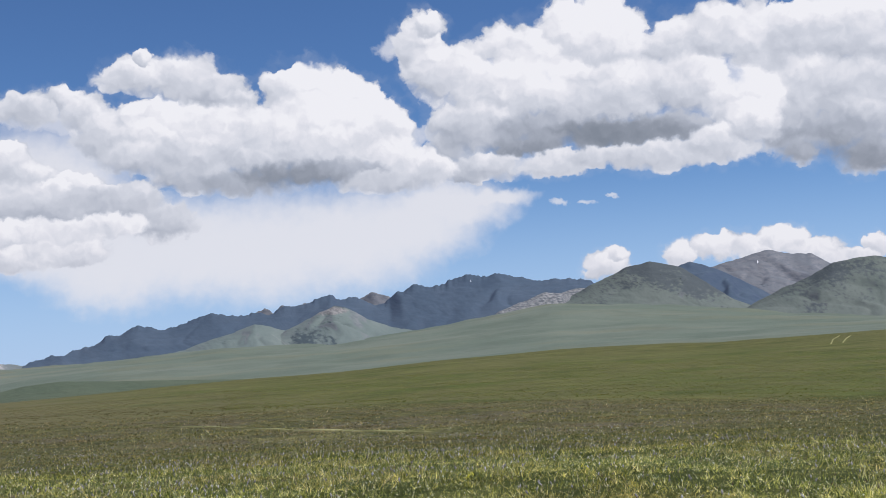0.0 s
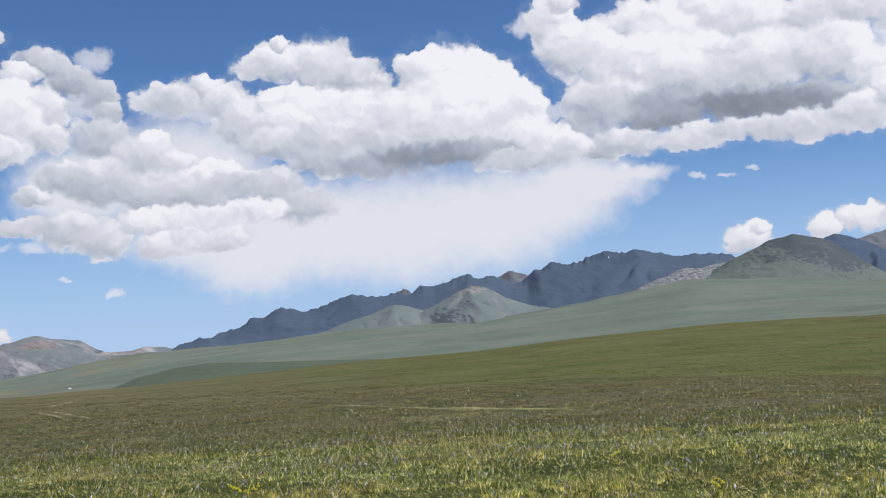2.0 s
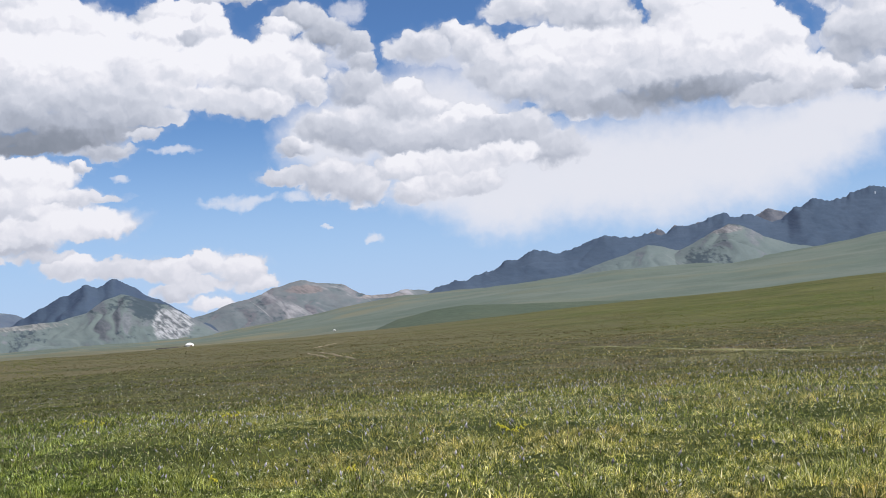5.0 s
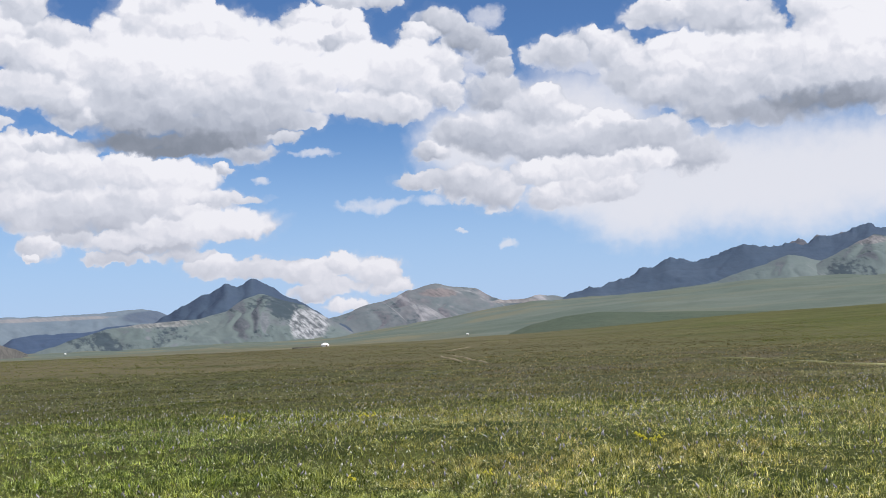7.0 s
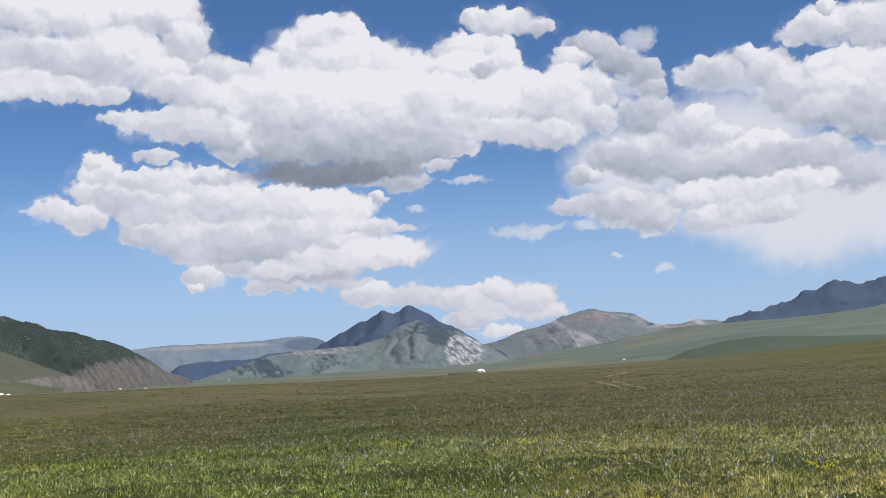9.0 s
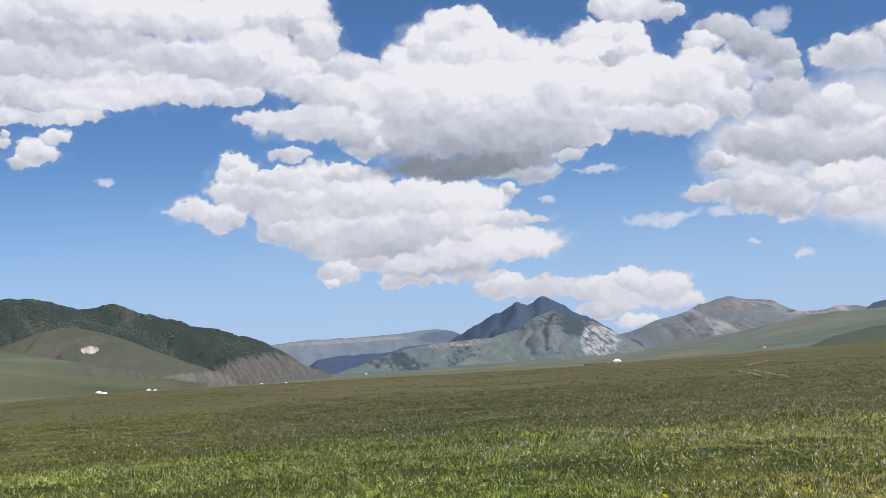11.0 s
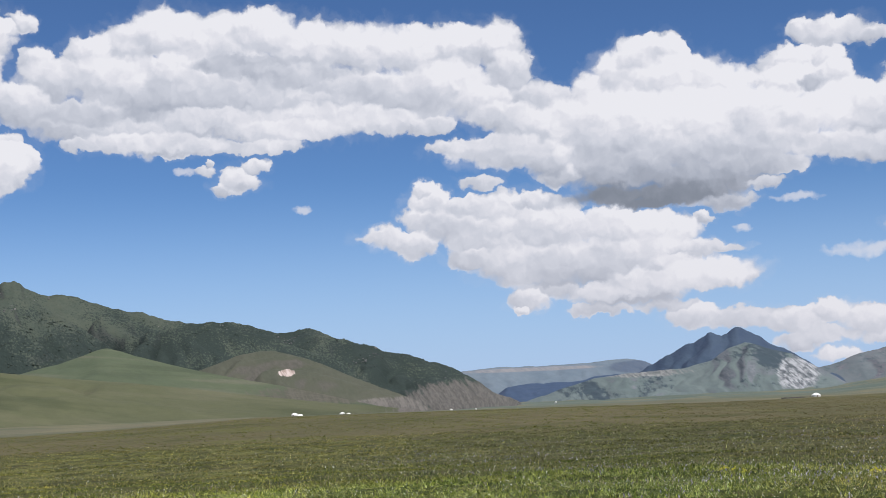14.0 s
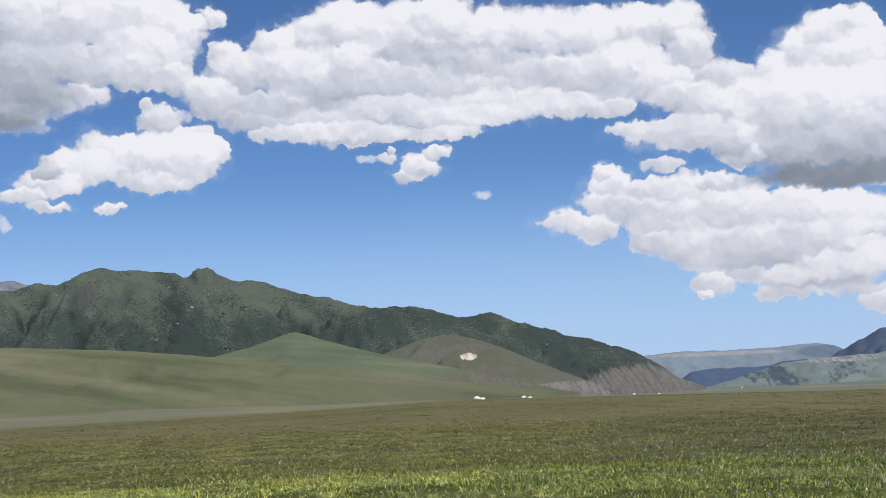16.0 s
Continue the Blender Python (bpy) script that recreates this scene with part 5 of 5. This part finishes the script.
dress("green_mountain", "mountain_scrub", "scattered dark juniper scrub on the green flank", "scrub", SHRUB, 2200, 0.05, 0.95, 0.95, 0.7, 140.0, 0.55, 63)
dress("grey_green_mountain", "mountain_scrub", "scattered dark juniper scrub on the rounded mountain", "scrub", SHRUB, 900, 0.1, 0.98, 0.8, 0.7, 90.0, 0.55, 64)

# ---- things on the meadow and the plain ----


def part(name, bm, mat, parent, label=""):
    """A bmesh as one mesh object under a thing or a part."""
    me = bpy.data.meshes.new(name)
    bm.to_mesh(me)
    bm.free()
    me.materials.append(mat)
    ob = new(name, me)
    ob.parent = parent
    if label:
        ob["label"] = label
    return ob


def plain_material(name, a, b, scale, rough=0.85):
    m, n = material(name)
    pos = n.add("ShaderNodeNewGeometry").outputs["Position"]
    big, small = n.noise(pos, scale, 4.0, 0.6), n.noise(pos, scale * 9, 4.0, 0.65)
    finish(n, n.mix(n.span(n.math("MULTIPLY_ADD", small, 0.5, n.math("MULTIPLY", big, 0.5)), 0.36, 0.64), a, b), rough, small, 0.3, 0.02)
    return m


FELT = plain_material("white_felt", (0.74, 0.73, 0.70), (0.86, 0.86, 0.84), 0.8)
DOOR_WOOD = plain_material("door_wood", (0.10, 0.045, 0.03), (0.15, 0.07, 0.04), 2.0)
ROPE = plain_material("rope", (0.30, 0.27, 0.22), (0.42, 0.38, 0.31), 3.0)
STONE = plain_material("pen_stone", (0.06, 0.055, 0.05), (0.13, 0.12, 0.11), 1.5)
DRY_EARTH = plain_material("dry_earth", (0.165, 0.13, 0.078), (0.25, 0.21, 0.135), 0.9)
DRY_GRASS = plain_material("dry_grass", (0.17, 0.17, 0.07), (0.30, 0.28, 0.13), 0.7)


def rings(profile, turns=28):
    """A surface of revolution from (radius, height) pairs."""
    bm = bmesh.new()
    loops = []
    for radius, height in profile:
        loops.append([bm.verts.new((radius * math.cos(2 * math.pi * k / turns), radius * math.sin(2 * math.pi * k / turns), height)) for k in range(turns)])
    for low, top in zip(loops, loops[1:]):
        for k in range(turns):
            bm.faces.new((low[k], low[(k + 1) % turns], top[(k + 1) % turns], top[k])).smooth = True
    return bm


def block(x, y, z, sx, sy, sz, bevel=0.02):
    bm = bmesh.new()
    bmesh.ops.create_cube(bm, size=1, matrix=Matrix.Translation((x, y, z)) @ Matrix.Diagonal((sx, sy, sz, 1)))
    bmesh.ops.bevel(bm, geom=bm.edges[:], offset=bevel, segments=2, affect="EDGES")
    return bm


def spot(az, r, lift=0.0):
    p = way(az) * r
    return Vector((p.x, p.y, float(ground_z(az, r)) + lift))


def yurt(label, az, r, radius=2.9, turn=0.0, group=""):
    """A round felt tent: wall, domed roof, crown ring, rope band and wooden door."""
    base = new("yurt")
    part("wall", rings(((radius * 0.98, -0.6), (radius, 0.1), (radius * 1.02, 0.9), (radius, 1.55))), FELT, base)
    part("roof", rings(((radius * 1.05, 1.50), (radius * 1.0, 1.66), (radius * 0.82, 2.15), (radius * 0.5, 2.65), (radius * 0.24, 2.88), (0.01, 2.95))), FELT, base)
    part("crown", rings(((radius * 0.24, 2.86), (radius * 0.25, 3.02), (radius * 0.12, 3.12), (0.01, 3.14))), ROPE, base, "grey wooden crown ring")
    for height in (0.55, 1.15):
        part("rope", rings(((radius * 1.005, height), (radius * 1.03, height + 0.04), (radius * 1.005, height + 0.08))), ROPE, base)
    part("door", block(0, -radius * 1.01, 0.72, 0.85, 0.12, 1.5), DOOR_WOOD, base, "red-brown wooden door")
    p = spot(az, r)
    for ob in base.children:
        ob.data.transform(Matrix.Diagonal((1, 1, min(1.1, radius / 2.7), 1)))
    base.matrix_basis = pose(*p, 0, 0, az + turn)
    return tagged(base, label, "yurt", group)


yurt("white felt yurt standing at the edge of the meadow", 29.36, 980.0, 3.2, 20, "yurts")
yurt("white felt yurt on the dry valley plain", 52.42, 960.0, 2.3, -30, "yurts")
yurt("small white felt yurt beside another on the plain", 50.30, 1000.0, 1.9, 35, "yurts")
yurt("small white felt yurt at the foot of the hill", 50.02, 1015.0, 1.9, 10, "yurts")
yurt("white felt yurt far off on the sage plain", 22.9, 1350.0, 1.5, 0, "yurts")
yurt("white felt yurt at the mouth of the valley", 43.07, 1320.0, 1.5, 15, "yurts")
yurt("white felt yurt beside the valley stream", 40.66, 2300.0, 2.0, 40, "yurts")
yurt("white felt yurt below the scree slope", 45.38, 1280.0, 1.3, -15, "yurts")
yurt("white felt yurt below the scree slope", 44.28, 1290.0, 1.3, -15, "yurts")


def ridge_tent(az, r, turn):
    """A low white ridge tent with two poles."""
    base = new("ridge_tent")
    bm = bmesh.new()
    pts = [bm.verts.new(c) for c in ((-1.7, -1.2, 0), (1.7, -1.2, 0), (1.5, 0, 1.4), (-1.5, 0, 1.4), (-1.7, 1.2, 0), (1.7, 1.2, 0))]
    for f in ((0, 1, 2, 3), (3, 2, 5, 4), (0, 3, 4), (1, 5, 2)):
        bm.faces.new([pts[k] for k in f])
    part("canvas", bm, FELT, base)
    for x in (-1.55, 1.55):
        part("pole", block(x, 0, 0.75, 0.07, 0.07, 1.5, 0.01), DOOR_WOOD, base)
    p = spot(az, r)
    base.matrix_basis = pose(*p, 0, 0, az + turn)
    return tagged(base, "low white canvas ridge tent beside a yurt", "tent")


ridge_tent(52.17, 958.0, 8)


def pen(az, r, long, deep, turn, label):
    """A livestock pen of four dry-stone walls, uneven along the top."""
    base = new("livestock_pen")
    for cx, cy, along, rz in ((0, -deep / 2, long, 0), (0, deep / 2, long, 0), (-long / 2, 0, deep, 90), (long / 2, 0, deep, 90)):
        bm = bmesh.new()
        k = max(4, int(along / 1.2))
        rows = []
        for i in range(k + 1):
            x, h = along * (i / k - 0.5), 1.1 + random.uniform(-0.2, 0.25)
            rows.append([bm.verts.new((x, y, z)) for y, z in ((-0.35, -0.8), (-0.22, h), (0.22, h + random.uniform(-0.1, 0.1)), (0.35, -0.8))])
        for p, q in zip(rows, rows[1:]):
            for j in range(3):
                bm.faces.new((p[j], q[j], q[j + 1], p[j + 1]))
        bm.faces.new(rows[0])
        bm.faces.new(rows[-1][::-1])
        bm.transform(pose(cx, cy, 0, 0, 0, rz))
        part("wall", bm, STONE, base)
    p = spot(az, r)
    base.matrix_basis = pose(*p, 0, 0, az + turn)
    return tagged(base, label, "stone pen")


pen(30.15, 975.0, 22.0, 9.0, 6, "dark dry-stone livestock pen beside a yurt")
pen(49.45, 1040.0, 15.0, 8.0, 4, "dark dry-stone livestock pen beside small yurts")
pen(51.9, 1120.0, 20.0, 9.0, 2, "dark dry-stone livestock pen on the plain")


def strip(points, width, lift, ragged=0.25, seed=0):
    """A narrow band along a line of (azimuth, distance), laid on the ground."""
    line = [way(az) * r for az, r in points]
    fine = []
    for p, q in zip(line, line[1:]):
        k = max(2, int((q - p).length / 0.8))
        fine += [p.lerp(q, i / k) for i in range(k)]
    fine.append(line[-1])
    bm = bmesh.new()
    last = None
    for i, p in enumerate(fine):
        d = (fine[min(i + 1, len(fine) - 1)] - fine[max(i - 1, 0)]).normalized()
        side = Vector((-d.y, d.x, 0))
        w = width * (0.5 + ragged * float(fbm(np.array(i * 0.35 + seed), np.array(0.5 + seed), 3, seed))) * min(1.0, 0.25 + i * 0.15, 0.25 + (len(fine) - 1 - i) * 0.15)
        sway = side * 0.15 * float(fbm(np.array(i * 0.08), np.array(seed * 1.7), 2, 5))
        row = []
        for f, dz in ((-1.0, -0.06), (-0.7, lift), (0.0, lift), (0.7, lift), (1.0, -0.06)):
            c = p + sway + side * (w * f)
            az, r = math.degrees(math.atan2(-c.x, c.y)), math.hypot(c.x, c.y)
            row.append(bm.verts.new((c.x, c.y, float(ground_z(az, r)) + dz)))
        if last:
            for j in range(4):
                bm.faces.new((last[j], row[j], row[j + 1], last[j + 1])).smooth = True
        last = row
    return bm


def dirt_track(label, ruts, width, mat, lift=0.05):
    base = new("dirt_track")
    for k, rut in enumerate(ruts):
        part("rut", strip(rut, width, lift, 0.3, k + 3), mat, base)
    return tagged(base, label, "track")


dirt_track("two pale wheel ruts worn into the brown meadow", ([(24.3, 113.0), (23.7, 95.0), (23.2, 83.5)], [(23.7, 112.0), (22.8, 88.2), (21.9, 76.8)]), 0.26, DRY_EARTH, 0.05)
dirt_track("pale wheel rut climbing towards the plain", ([(23.9, 172.0), (23.4, 205.0), (22.8, 232.0)],), 0.4, DRY_EARTH, 0.06)
dirt_track("faint straw-coloured track across the flowering field", ([(13.2, 74.0), (10.9, 69.5), (9.1, 65.2), (7.4, 61.3), (6.0, 57.5), (4.6, 56.3), (3.4, 54.2), (1.1, 51.2), (-0.3, 48.5)],), 0.26, DRY_GRASS, 0.06)
dirt_track("pair of faint tracks up the green hillside", ([(-16.95, 380.0), (-17.05, 440.0), (-17.35, 500.0)], [(-17.45, 385.0), (-17.6, 440.0), (-17.8, 480.0)]), 0.3, DRY_GRASS, 0.12)


def flowering_plant():
    """A small plant: stalks, narrow leaves and clusters of yellow blossoms."""
    base = new("yellow_flower_plant")
    for k in range(4):
        turn, lean, tall = k * 90 + 15, 6 + 4 * (k % 3), 0.14 + 0.02 * (k % 3)
        m = pose(0, 0, -0.02, 0, lean, turn)
        bm = bmesh.new()
        bmesh.ops.create_cone(bm, cap_ends=True, segments=6, radius1=0.004, radius2=0.0025, depth=tall, matrix=m @ Matrix.Translation((0, 0, tall / 2)))
        part("stalk", bm, GRASS, base)
        bm = bmesh.new()
        for j in range(4):
            c = m @ Vector((0.012 * math.cos(j * 1.05), 0.012 * math.sin(j * 1.05), tall + 0.008 * (j % 3)))
            bmesh.ops.create_icosphere(bm, subdivisions=1, radius=0.009, matrix=Matrix.Translation(c) @ Matrix.Diagonal((1, 1, 0.6, 1)))
        part("blossom", bm, YELLOW, base, "bright yellow blossom cluster")
        bm = bmesh.new()
        m = pose(0, 0, 0, 0, 48, turn + 36)
        pts = [bm.verts.new(m @ Vector(c)) for c in ((0, -0.004, 0), (0, 0.004, 0), (0.006, 0.008, 0.06), (0.006, -0.008, 0.06), (0.012, 0, 0.12))]
        bm.faces.new((pts[0], pts[1], pts[2], pts[3]))
        bm.faces.new((pts[3], pts[2], pts[4]))
        part("leaf", bm, GRASS, base)
    return tagged(base, "low plant with clusters of bright yellow blossoms", "flower", "yellow flowers in the meadow")


first = flowering_plant()
first.matrix_basis = pose(*spot(16.1, 12.8))
for k, (az, r) in enumerate(((-5.1, 11.4), (28.2, 18.3), (15.7, 12.6), (15.4, 12.8), (34.6, 20.8), (34.1, 20.7), (33.7, 19.9), (-6.1, 14.6), (-11.9, 23.6),
                             (29.4, 10.6), (23.3, 10.4), (-0.8, 14.1), (28.5, 18.0), (27.9, 18.6), (34.4, 21.2), (-5.3, 11.6), (16.3, 13.0))):
    copy_thing(first, pose(*spot(az, r), 0, 0, k * 47))
